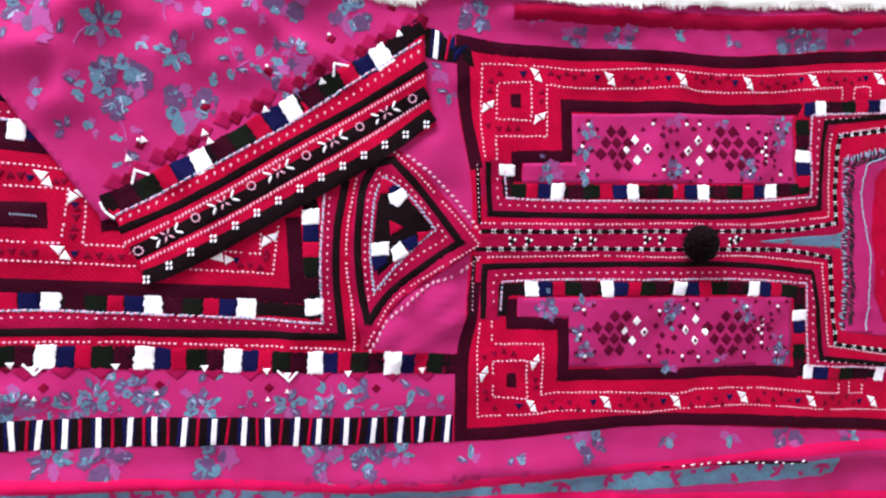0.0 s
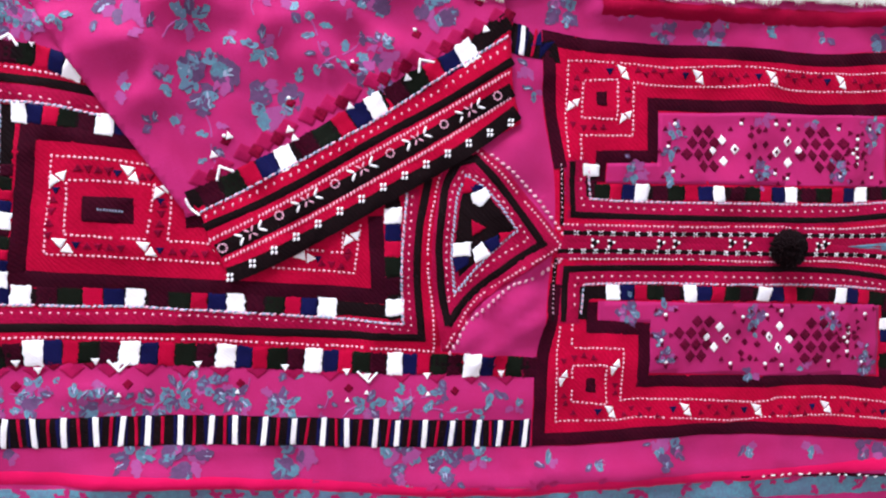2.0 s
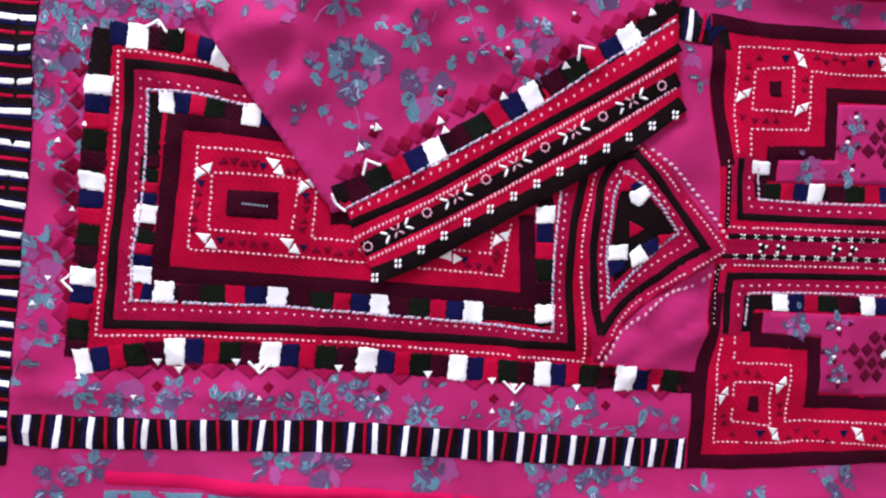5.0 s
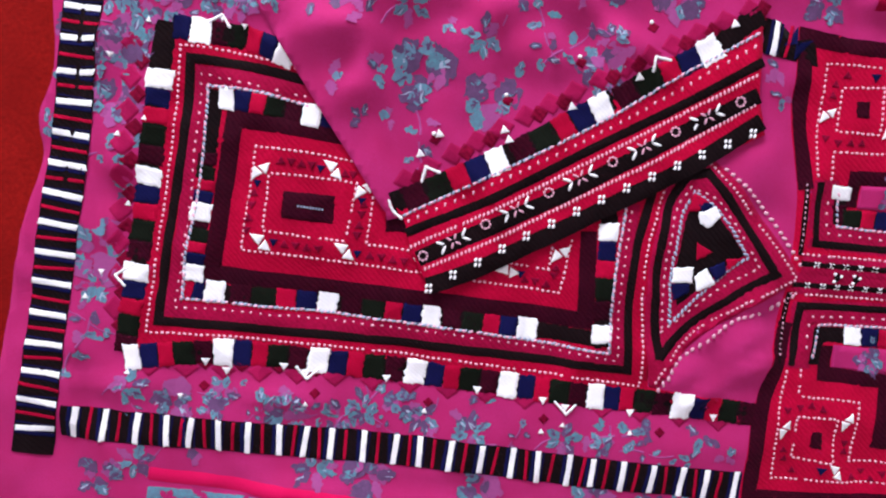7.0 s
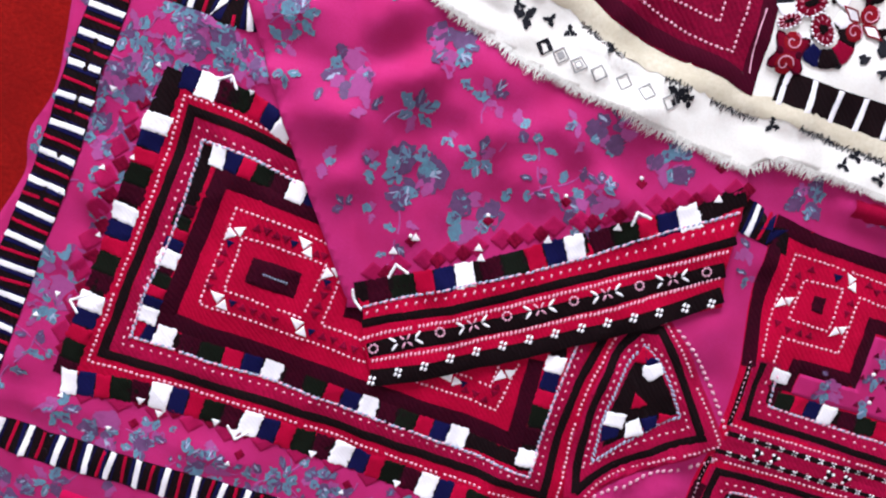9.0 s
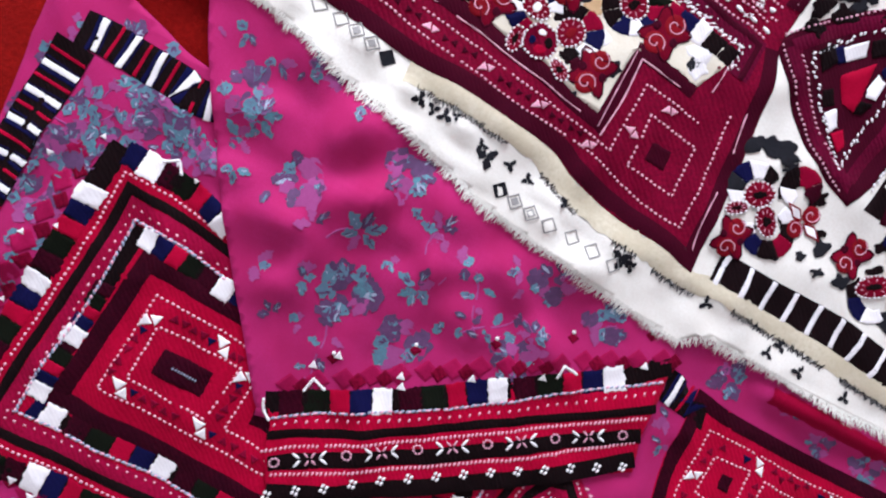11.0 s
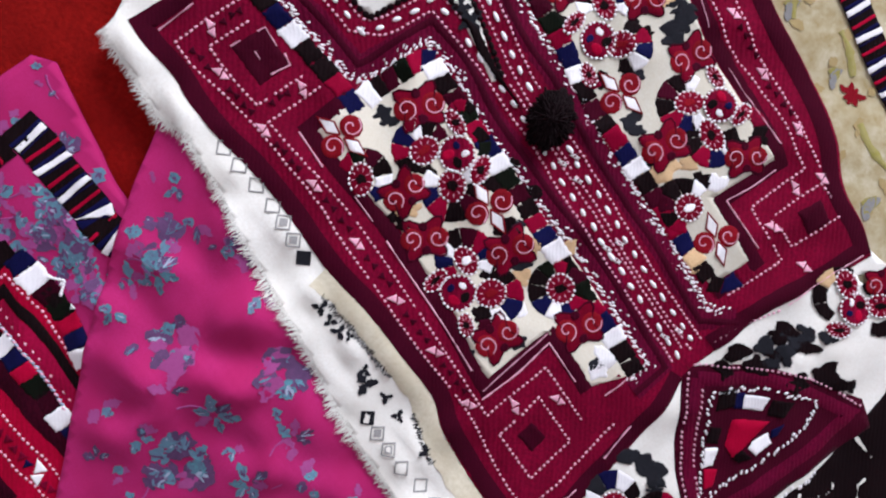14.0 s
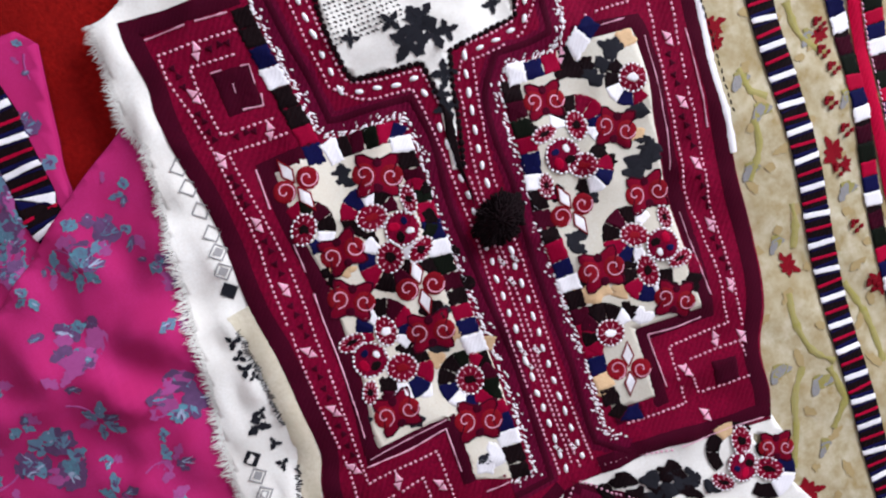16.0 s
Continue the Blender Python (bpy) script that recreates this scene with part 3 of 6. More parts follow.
part("hem_edging", hem_edge, MAROON, pink_dress, "narrow dark edging on the hem")
stitches(zig, A.many((1195, 821), (1260, 817), (1330, 815), (1410, 812)), 0.0105, 0.0048, 0.0022, L2, 10, 0.15)
part("hem_stitching", zig, WHITE, pink_dress, "white stitches on the hem")
top_strip = Acc()
ribbon(top_strip, A.many((905, 25), (1000, 30), (1100, 38), (1250, 42), (1400, 44), (1600, 40), (1760, 38)), 0.015, L0, 0.0008, 0.0020)
part("shoulder_strip", top_strip, CARMINE, pink_dress, "dark red strip along the shoulder")

# striped ribbons round the skirt
striped_ribbon(B.many((24, 759), (60, 760), (300, 767), (600, 772), (900, 788), (1212, 802)), 0.0255, L1, B(55, 760), B(1203, 801), 24, pink_dress, marks=[B(x, 760 + 40 * (x / 1200) ** 2) for x in [104, 162, 213, 262, 313, 365, 415, 463, 514, 566, 617, 668, 721, 772, 823, 872, 919, 965, 1013, 1059, 1108, 1155, 1201]])
striped_ribbon(C0.many((205, -35), (188, 15), (155, 115), (122, 225), (85, 325), (48, 422), (12, 522), (-30, 640), (-90, 800)), 0.030, L1, C0(188, 15), C0(12, 522), 11, pink_dress, -1)
striped_ribbon([D0(128, 86), D0(178, 112), D0(235, 152), D0(300, 195), D0(345, 228), C(700, 60), C(1000, 200), A(775, 82), A(806, 83)], 0.027, L1, D0(212, 137), D0(308, 200), 3, pink_dress)

# ---- yoke ----
YOKE = [(806, 62), (870, 76), (1000, 86), (1130, 90), (1200, 95), (1300, 102), (1400, 96), (1500, 90), (1760, 86), (1760, 772), (1568, 764), (1400, 757), (1200, 752), (1050, 760), (900, 777), (802, 782), (806, 640), (822, 560), (831, 480), (836, 380), (830, 300), (815, 220), (808, 140)]
yoke = cloth("yoke", A.many(*YOKE), L0, CRIMSON, pink_dress, "crimson embroidered chest panel", 0.006, thick=0.0012)


def flip(pts):
    """The lower half of the yoke mirrors the upper."""
    return [(p[0] - 8, 852 - p[1], *p[2:]) for p in pts]


maroon, raspberry, black, white, rose, grey = Acc(), Acc(), Acc(), Acc(), Acc(), Acc()
wedges, blues, bows = Each("dark_triangle", BURGUNDY, yoke), Each("navy_triangle", NAVY, yoke), Each("white_triangle", WHITE, yoke)
squares = Each("dark_square", MAROON, yoke)
ribbon(maroon, A.many(*[(x, y) for x, y in ((1760, 98), (1500, 102), (1400, 108), (1300, 113), (1200, 106), (1130, 101), (1000, 97), (870, 87), (818, 76), (820, 150), (828, 220), (842, 300))]), 0.0122, L1)
ribbon(maroon, A.many((1760, 762), (1568, 752), (1400, 745), (1200, 741), (1050, 749), (900, 765), (815, 770), (817, 640), (834, 560), (843, 500)), 0.0122, L1)
for side in (lambda p: p, flip):
    M = lambda *p: A.many(*side(p))
    ribbon(maroon, M((1415, 193), (1300, 197), (1200, 191), (1100, 190), (1001, 188), (1004, 278), (914, 279), (914, 322)), 0.0118, L1)
    # raspberry field round the patches and the centre
    ribbon(raspberry, M((872, 285), (876, 366), (1000, 372), (1200, 374), (1330, 372), (1447, 358), (1456, 205), (1600, 192), (1760, 185)), 0.0245, L1 - 0.0003)
    ribbon(raspberry, M((852, 412), (1000, 412), (1300, 412), (1480, 405)), 0.019, L1 - 0.0002)
    ribbon(black, M((862, 288), (866, 379), (1000, 382), (1200, 384), (1330, 382), (1446, 369), (1458, 218), (1600, 205), (1760, 196)), 0.0060, L1 + 0.0003)
    ribbon(black, M((843, 290), (848, 398)), 0.0040, L1 + 0.0002)
    ribbon(black, M((850, 410), (1000, 411), (1180, 410), (1300, 410), (1400, 408), (1474, 396), (1484, 242), (1600, 228), (1760, 220)), 0.0052, L1 + 0.0002)
    stitches(rose, M((843, 290), (848, 396), (950, 397), (1080, 398), (1200, 396), (1330, 398), (1462, 385), (1470, 240), (1600, 222), (1760, 214)), 0.0043, 0.0027, 0.0019, L2)
    crosses(white, M((862, 410), (1000, 411), (1180, 410), (1300, 410), (1400, 408), (1474, 396), (1484, 242), (1600, 228)), 0.0121, 0.0058, L2)
    stitches(grey, M((893, 300), (897, 352), (1000, 356), (1200, 357), (1330, 357), (1432, 350), (1434, 205), (1600, 200)), 0.0042, 0.0036, 0.0020, L2, 25)
    stitches(rose, M((893, 300), (897, 352), (1000, 356), (1200, 357), (1330, 357), (1432, 350), (1434, 205), (1600, 200)), 0.0052, 0.0034, 0.0018, L2 + 0.0002, 20)
    stitches(rose, M((880, 310), (882, 363), (1000, 368), (1200, 369), (1330, 368), (1442, 357), (1446, 214), (1600, 205)), 0.0088, 0.0026, 0.0018, L2)
    # dotted lines of the red border
    stitches(rose, M((857, 282), (852, 235), (851, 180), (853, 114), (950, 119), (1020, 126), (1090, 125), (1170, 124), (1240, 132), (1330, 136), (1400, 133), (1470, 128), (1600, 126)), 0.0043, 0.0027, 0.0018, L1)
    stitches(rose, M((880, 149), (940, 147), (938, 215), (878, 213)), 0.0043, 0.0027, 0.0020, L1, closed=True)
    stitches(rose, M((878, 286), (877, 243), (967, 243), (966, 152), (1010, 157), (1130, 158), (1200, 155), (1240, 163), (1320, 166), (1400, 162), (1488, 156), (1489, 178)), 0.0043, 0.0027, 0.0020, L1)
    stitches(rose, M((1510, 178), (1510, 156), (1535, 155), (1536, 178)), 0.0043, 0.0027, 0.0018, L1)
    patch(squares, M((902, 168), (920, 167), (920, 192), (903, 192)), L1)
    for x, y in ((947, 134), (1078, 141), (1203, 142), (1320, 150), (1438, 144), (1553, 141)):
        px, py = M((x, y))[0]
        bow(bows, px, py, -0.25, 0.0078, L1)
        for k in range(5):
            qx, qy = M((x + 26 + k * 14, y + (5 if k % 2 else -4)))[0]
            if x < 1500:
                wedge(wedges, qx, qy, math.pi * (k % 2) + 0.1, 0.0042, L1)
        qx, qy = M((x - 22, y - 1))[0]
        wedge(blues, qx, qy, math.pi, 0.0050, L1)
    for x, y in ((863, 190), (953, 211)):
        px, py = M((x, y))[0]
        bow(bows, px, py, 1.35 if side is not flip else 1.8, 0.0074, L1)
    for x, y in ((868, 145), (884, 130), (866, 160), (956, 165), (955, 180), (880, 228), (897, 230), (915, 228), (862, 222)):
        px, py = M((x, y))[0]
        wedge(wedges, px, py, (x + y) % 3, 0.0042, L1)
    # the flowered field and its counted-thread motifs
    inner = cloth("flowered_panel", M((1012, 203), (1200, 202), (1406, 206), (1407, 326), (1200, 325), (925, 324), (926, 290), (1013, 289)), L1, PINK, yoke, "pink cotton inset with teal flowers and dark diamonds", 0.006, thick=0.0008)
    lattice, lights = Each("dark_diamond", WINE, inner), Each("white_diamond", WHITE, inner)
    for x0 in (1062, 1258):
        for i in range(3 if x0 < 1200 else 4):
            for j in range(4):
                if abs(i - 1.2) + abs(j - 1.5) < 2.6:
                    px, py = M((x0 + i * 21 + (j % 2) * 10, 233 + j * 20))[0]
                    diamond(lattice, px, py, 0, 0.0061, 0.0064, L1 + 0.0006)
    for x, y in ((1186, 232), (1200, 255), (1180, 258), (1192, 280), (1210, 275), (1172, 240), (1168, 275), (1350, 290), (1340, 265), (1365, 270)):
        px, py = M((x, y))[0]
        diamond(lattice, px, py, 0, 0.0034, 0.0036, L1 + 0.0006)
    for cx, cy in ((1130, 266), (1237, 268)):
        for dx, dy in ((-3, -18), (-18, 0), (17, -2), (2, 18)):
            px, py = M((cx + dx, cy + dy))[0]
            diamond(lights, px, py, 0, 0.0042, 0.0052, L1 + 0.0006)
            if (dx > 0) == (cx < 1200) and dy < 5:
                diamond(lattice, px, py, 0, 0.0020, 0.0025, L1 + 0.0012)
    for x, y in ((1031, 260), (1040, 222), (1157, 220), (1213, 222), (1240, 221), (1240, 313), (1218, 305), (1040, 303), (1172, 302), (1324, 228), (1378, 228), (1325, 310), (1382, 310), (1352, 262), (1347, 270), (1354, 277), (1352, 288), (1352, 246)):
        px, py = M((x, y))[0]
        dome(lights, Vector((px, py)), Vector((1, 0)), 0.0040, 0.0034, L1 + 0.0006)
        for k in range(3):
            qx, qy = M((x + (k - 1) * 16, y + (8 if k != 1 else -7)))[0]
            wedge(lattice, qx, qy, k * 1.3, 0.0034, L1 + 0.0005)
    floral(inner, A, side([(1040, 232, "bloom", .55), (1035, 262, "bud", .9), (1190, 208, "bud", .9), (1280, 214, "bud", .8), (1385, 225, "bloom", .7), (1195, 300, "bloom", .75), (1320, 298, "bloom", .7), (975, 305, "bloom", .75), (1380, 250, "bud", .8), (1040, 310, "bud", .8)]), L1 + 0.0004, 0.018)
    run = side([(897, 292), (898, 339), (1000, 340), (1200, 341), (1330, 341), (1421, 335), (1420, 195), (1570, 190)])
    if side is flip:
        bands(A, run[::-1], 0.0145, L1 + 0.0002, ((940, 517), (1073, 513), (1206, 510), (1333, 515), (1413, 558), (1425, 660), (1555, 668)), yoke, 0.0125)
    else:
        bands(A, run, 0.0145, L1 + 0.0002, ((897, 305), (987, 340), (1121, 341), (1241, 341), (1361, 341), (1420, 280), (1451, 195), (1567, 190)), yoke, 0.0125)
# centre motifs and neck
for x, y in ((905, 427), (935, 428), (1020, 427), (1048, 427), (1143, 425), (1170, 426), (1290, 428), (1302, 425)):
    for dx, dy in ((-4, -5), (5, -2), (-4, 6)):
        px, py = A(x + dx, y + dy)
        dome(white, Vector((px, py)), Vector((1, 0.4)), 0.0028, 0.0024, L1 + 0.0006)
    px, py = A(x, y)
    diamond(black, px, py, 0, 0.0035, 0.005, L1)
part("maroon_border", maroon, MAROON, yoke, "dark maroon embroidered border")
part("raspberry_border", raspberry, RASPBERRY, yoke, "raspberry red stitched border")
part("black_line", black, BLACK, yoke, "black stitched lines")
for acc, mat, name, lab in ((white, WHITE, "white_stitching", "white stitched crosses"), (rose, ROSE, "dotted_stitching", "rows of pale dots of stitching"), (grey, GREY, "edge_stitching", "grey edge stitching")):
    tagged(part(name, acc, mat, yoke, lab), kind="stuff")
slit = Acc()
patch(slit, A.many((1340, 428), (1400, 421), (1470, 416), (1488, 412), (1488, 440), (1440, 438), (1390, 434)), L1, 0.0002)
part("neck_slit", slit, TEAL, yoke, "slit with grey-teal lining")
facing = cloth("neck_facing", A.many((1490, 290), (1500, 276), (1600, 262), (1760, 255), (1760, 600), (1600, 598), (1500, 588), (1488, 560)), L1, PINK, yoke, "pink lining inside the neck opening", 0.006, thick=0.0008)
fray, fray_dark, opening = Acc(), Acc(), Acc()
stitches(fray_dark, A.many((1600, 262), (1498, 282), (1494, 430), (1492, 582)), 0.0016, 0.008, 0.0018, L2, 70, 0.9)
stitches(fray_dark, A.many((1600, 272), (1508, 290), (1504, 430), (1503, 575)), 0.0016, 0.008, 0.0018, L2, 50, 0.9)
stitches(fray, A.many((1600, 258), (1496, 284), (1492, 430), (1490, 580)), 0.0028, 0.006, 0.0014, L3, 80, 0.8)
stitches(fray, A.many((1600, 268), (1528, 292), (1522, 345), (1535, 450), (1530, 585)), 0.0032, 0.0036, 0.0018, L3, 10, 0.2)
part("neck_fray_dark", fray_dark, CHARCOAL, yoke, "dark frayed threads at the neck")
part("neck_fray", fray, GREY, yoke, "pale frayed threads at the neck")
patch(opening, A.many((1545, 320), (1560, 300), (1700, 290), (1700, 570), (1560, 570), (1545, 520), (1540, 420)), L1 + 0.0012, 0.0002)
part("neck_opening", opening, CRIMSON, yoke, "red cloth showing in the neck opening")

# pompom: a ball of black wool threads
pom = Acc()
px, py = A(1230, 432)
centre = Vector((px, py, 0.011))
rnd = random.Random(5)
for k in range(1500):
    d = Vector((rnd.gauss(0, 1), rnd.gauss(0, 1), rnd.gauss(0, 0.8))).normalized()
    if d.z < -0.55:
        continue
    a = centre + d * 0.004
    b = centre + Vector((d.x, d.y, d.z * 0.62)) * (0.0175 * rnd.uniform(0.86, 1.12))
    s = d.orthogonal().normalized()
    t = d.cross(s)
    r = 0.0011
    pom.add([tuple(a + s * r), tuple(a - s * r * 0.5 + t * r * 0.9), tuple(a - s * r * 0.5 - t * r * 0.9), tuple(b + s * r), tuple(b - s * r * 0.5 + t * r * 0.9), tuple(b - s * r * 0.5 - t * r * 0.9)], [(0, 1, 4, 3), (1, 2, 5, 4), (2, 0, 3, 5), (3, 4, 5)])
part("pompom", pom, BLACK, pink_dress, "fluffy black wool pompom")

# ---- pocket panel with its pointed tip ----
POCKET = [(138, 628), (150, 480), (172, 150), (205, 62), (300, 66), (420, 106), (700, 120), (1060, 285), (1044, 420), (1040, 500), (1048, 640), (1210, 656), (1210, 682), (900, 664), (600, 648), (300, 640)]
pocket = cloth("pocket", B.many(*POCKET), L0, CRIMSON, pink_dress, "crimson embroidered pocket panel with nested borders", 0.006, thick=0.0012)
maroon, raspberry, black, white, rose, grey = Acc(), Acc(), Acc(), Acc(), Acc(), Acc()
wedges, blues, bows = Each("dark_triangle", BURGUNDY, pocket), Each("navy_triangle", NAVY, pocket), Each("white_triangle", WHITE, pocket)
squares = Each("dark_square", MAROON, pocket)
tipped = B.many
# nested frames
ribbon(raspberry, tipped((455, 168), (350, 150), (252, 138), (246, 220), (232, 420), (216, 552), (400, 560), (600, 568), (800, 580), (992, 598), (992, 480), (1002, 330)), 0.0150, L1 - 0.0003)
ribbon(black, tipped((450, 148), (340, 124), (229, 112), (223, 250), (206, 420), (193, 572), (400, 578), (600, 586), (800, 598), (1012, 614), (1006, 500), (1012, 410), (1034, 310)), 0.0072, L1 + 0.0002)
stitches(rose, tipped((430, 126), (300, 98), (210, 90), (207, 180), (200, 300), (181, 500), (172, 593), (300, 593), (500, 600), (700, 612), (900, 628), (1035, 641), (1034, 560), (1027, 480), (1033, 400), (1056, 300)), 0.0043, 0.0027, 0.0021, L1)
stitches(rose, tipped((460, 176), (350, 156), (250, 138), (247, 220), (236, 420), (220, 547), (400, 551), (600, 561), (800, 576), (992, 598), (990, 480), (1003, 330)), 0.0072, 0.0026, 0.0019, L1)
EDGE = ((445, 188), (350, 166), (262, 158), (258, 300), (238, 450), (233, 531), (500, 543), (760, 563), (977, 586), (978, 470), (992, 340))
stitches(grey, tipped(*EDGE), 0.0040, 0.0044, 0.0022, L1 + 0.0003, 25)
stitches(rose, tipped(*EDGE), 0.0058, 0.0036, 0.0019, L1 + 0.0005, 15)
ribbon(maroon, tipped((520, 238), (400, 222), (312, 214), (298, 350), (283, 484), (500, 500), (700, 513), (934, 532), (932, 380)), 0.0135, L1)
# red field: dotted frames, dark centre, bows and triangles
stitches(rose, tipped((545, 282), (450, 268), (352, 260), (344, 340), (335, 440), (500, 452), (655, 465)), 0.0043, 0.0027, 0.0020, L1)
stitches(rose, tipped((690, 470), (735, 473), (890, 488), (904, 395)), 0.0043, 0.0027, 0.0020, L1)
stitches(rose, tipped((378, 305), (455, 309), (531, 316), (517, 417), (445, 412), (371, 405)), 0.0043, 0.0027, 0.0020, L1, closed=True)
stitches(rose, tipped((590, 322), (562, 325), (553, 421), (650, 428)), 0.0043, 0.0027, 0.0020, L1)
stitches(rose, tipped((800, 441), (868, 449), (872, 405)), 0.0043, 0.0027, 0.0020, L1)
patch(squares, tipped((405, 335), (452, 337), (495, 340), (494, 389), (448, 385), (402, 382)), L1)
patch(squares, tipped((584, 350), (622, 362), (628, 396), (585, 398)), L1)
for k in range(9):
    px, py = B(432 + k * 5.2, 360 + k * 0.6)
    dome(grey, Vector((px, py)), Vector((0.3, 1)), 0.0020, 0.0012, L1 + 0.0008)
for x, y, t in ((361, 303, 1.35), (488, 294, -0.2), (544, 328, 1.35), (368, 425, -0.1), (515, 434, -0.1), (652, 452, -0.1), (799, 456, 0.5), (886, 422, 1.3)):
    px, py = B(x, y)
    bow(bows, px, py, t, 0.0086, L1)
for x0, y0, dx, dy, n in ((352, 340, -3, 22, 4), (398, 283, 18, 2, 4), (410, 427, 20, 2, 4), (545, 352, -3, 18, 4), (560, 440, 20, 2, 4), (830, 468, 18, 3, 3), (880, 445, -2, 14, 2), (510, 300, 14, 2, 2)):
    for k in range(n):
        px, py = B(x0 + dx * k, y0 + dy * k)
        wedge(wedges, px, py, (k % 2) * 3.14, 0.0046, L1)
for x, y in ((466, 292), (390, 423), (537, 436), (356, 322), (540, 345), (822, 458)):
    px, py = B(x, y)
    wedge(blues, px, py, 1.0, 0.0044, L1)
# the arched tip
tip = cloth("pocket_tip", B.many((1050, 640), (1038, 560), (1034, 470), (1040, 400), (1058, 310), (1078, 262), (1130, 246), (1185, 300), (1240, 370), (1292, 444), (1200, 500), (1130, 545), (1092, 590), (1062, 640)), L0 + 0.0004, RASPBERRY, pink_dress, "raspberry red arched tip of the pocket", 0.006, thick=0.0016)
tb, tr, tg, tw = Acc(), Acc(), Acc(), Acc()
ribbon(tb, tipped((1062, 590), (1052, 520), (1050, 430), (1065, 330), (1090, 280), (1124, 272), (1180, 340), (1246, 438), (1160, 492), (1100, 540)), 0.0072, L1 + 0.0004, closed=True)
stitches(tr, tipped((1126, 254), (1180, 312), (1232, 375), (1284, 444), (1200, 490), (1120, 540), (1082, 590), (1055, 638)), 0.0043, 0.0027, 0.0023, L1 + 0.0003)
stitches(tr, tipped((1066, 545), (1062, 460), (1074, 350), (1098, 298), (1150, 325), (1222, 430), (1150, 470)), 0.0068, 0.0028, 0.0020, L1 + 0.0003, closed=True)
stitches(tg, tipped((1076, 530), (1073, 450), (1086, 350), (1105, 305), (1150, 340), (1200, 412), (1140, 460)), 0.0042, 0.0046, 0.0022, L1 + 0.0004, 25, closed=True)
stitches(tw, tipped((1150, 262), (1195, 300), (1240, 350), (1290, 425)), 0.0062, 0.0045, 0.0030, L1, 30)
stitches(tw, tipped((1285, 470), (1230, 505), (1180, 520), (1130, 560), (1095, 590), (1080, 615), (1060, 650)), 0.0062, 0.0045, 0.0030, L1, 30)
part("black_line", tb, BLACK, tip, "black stitched outline")
for acc, mat, name in ((tr, ROSE, "dotted_stitching"), (tg, GREY, "edge_stitching"), (tw, ROSE, "edge_trim")):
    tagged(part(name, acc, mat, tip, "pale stitching on the pocket tip"), kind="stuff")
for pts, mat, lab in (
    (((1108, 308), (1140, 335), (1196, 408), (1150, 440), (1085, 500), (1078, 440), (1090, 360)), BLACK, "black stitched triangle"),
    (((1104, 306), (1128, 320), (1112, 338), (1095, 338)), RED, PATCH_LABEL["RED"]), (((1105, 308), (1136, 328), (1120, 340), (1108, 330)), NAVY, PATCH_LABEL["NAVY"]),
    (((1112, 340), (1140, 328), (1150, 345), (1130, 366), (1115, 358)), WHITE, PATCH_LABEL["WHITE"]), (((1076, 434), (1110, 432), (1108, 458), (1074, 460)), WHITE, PATCH_LABEL["WHITE"]),
    (((1112, 448), (1130, 432), (1146, 458), (1116, 473)), WHITE, PATCH_LABEL["WHITE"]), (((1134, 432), (1162, 420), (1166, 440), (1146, 454)), NAVY, PATCH_LABEL["NAVY"]),
    (((1074, 462), (1104, 460), (1104, 474), (1078, 490)), NAVY, PATCH_LABEL["NAVY"]), (((1112, 390), (1138, 405), (1112, 420)), RED, PATCH_LABEL["RED"]),
    (((1164, 416), (1190, 414), (1170, 436)), RED, PATCH_LABEL["RED"])):
    part("patch", patch(Acc(), B.many(*pts), L1 + (0.0002 if mat is BLACK else 0.0010)), mat, tip, lab)
for acc, mat, name, lab in ((maroon, MAROON, "maroon_border", "dark maroon embroidered border"), (raspberry, RASPBERRY, "raspberry_border", "raspberry stitched border"), (black, BLACK, "black_line", "black stitched border line")):
    part(name, acc, mat, pocket, lab)
for acc, mat, name, lab in ((rose, ROSE, "dotted_stitching", "rows of pale dots of stitching"), (grey, GREY, "edge_stitching", "grey edge stitching")):
    tagged(part(name, acc, mat, pocket, lab), kind="stuff")
bands(B, ((1216, 676), (1104, 668), (960, 661), (810, 649), (650, 638), (480, 626), (300, 622), (133, 640)), 0.0195, L1, ((140, 640), (311, 622), (483, 625), (650, 637), (810, 648), (960, 660), (1104, 667)), pink_dress, 0.0150)
bands(B, ((137, 610), (150, 488), (165, 320), (177, 150), (186, 50)), 0.0180, L1, ((148, 490), (165, 320), (177, 150)), pink_dress, 0.0150)
bands(B, ((195, 58), (245, 64), (320, 74), (398, 100), (520, 150)), 0.0175, L1, ((243, 64), (400, 104)), pink_dress, 0.0140)
bands(B, ((252, 512), (290, 517), (490, 524), (672, 538), (838, 551), (965, 563)), 0.0165, L1, ((290, 517), (490, 523), (672, 537), (838, 550)), pocket, 0.0150)
bands(B, ((276, 165), (266, 300), (258, 400), (250, 500)), 0.0150, L1 + 0.0001, ((262, 381), (252, 498)), pocket, 0.0150)
bands(B, ((530, 224), (447, 204), (360, 188), (282, 178)), 0.0150, L1 + 0.0002, ((284, 182), (447, 206)), pocket, 0.0145)
bands(B, ((963, 575), (962, 470), (965, 380), (964, 340)), 0.0145, L1 + 0.0002, ((965, 380), (963, 556)), pocket, 0.0140)
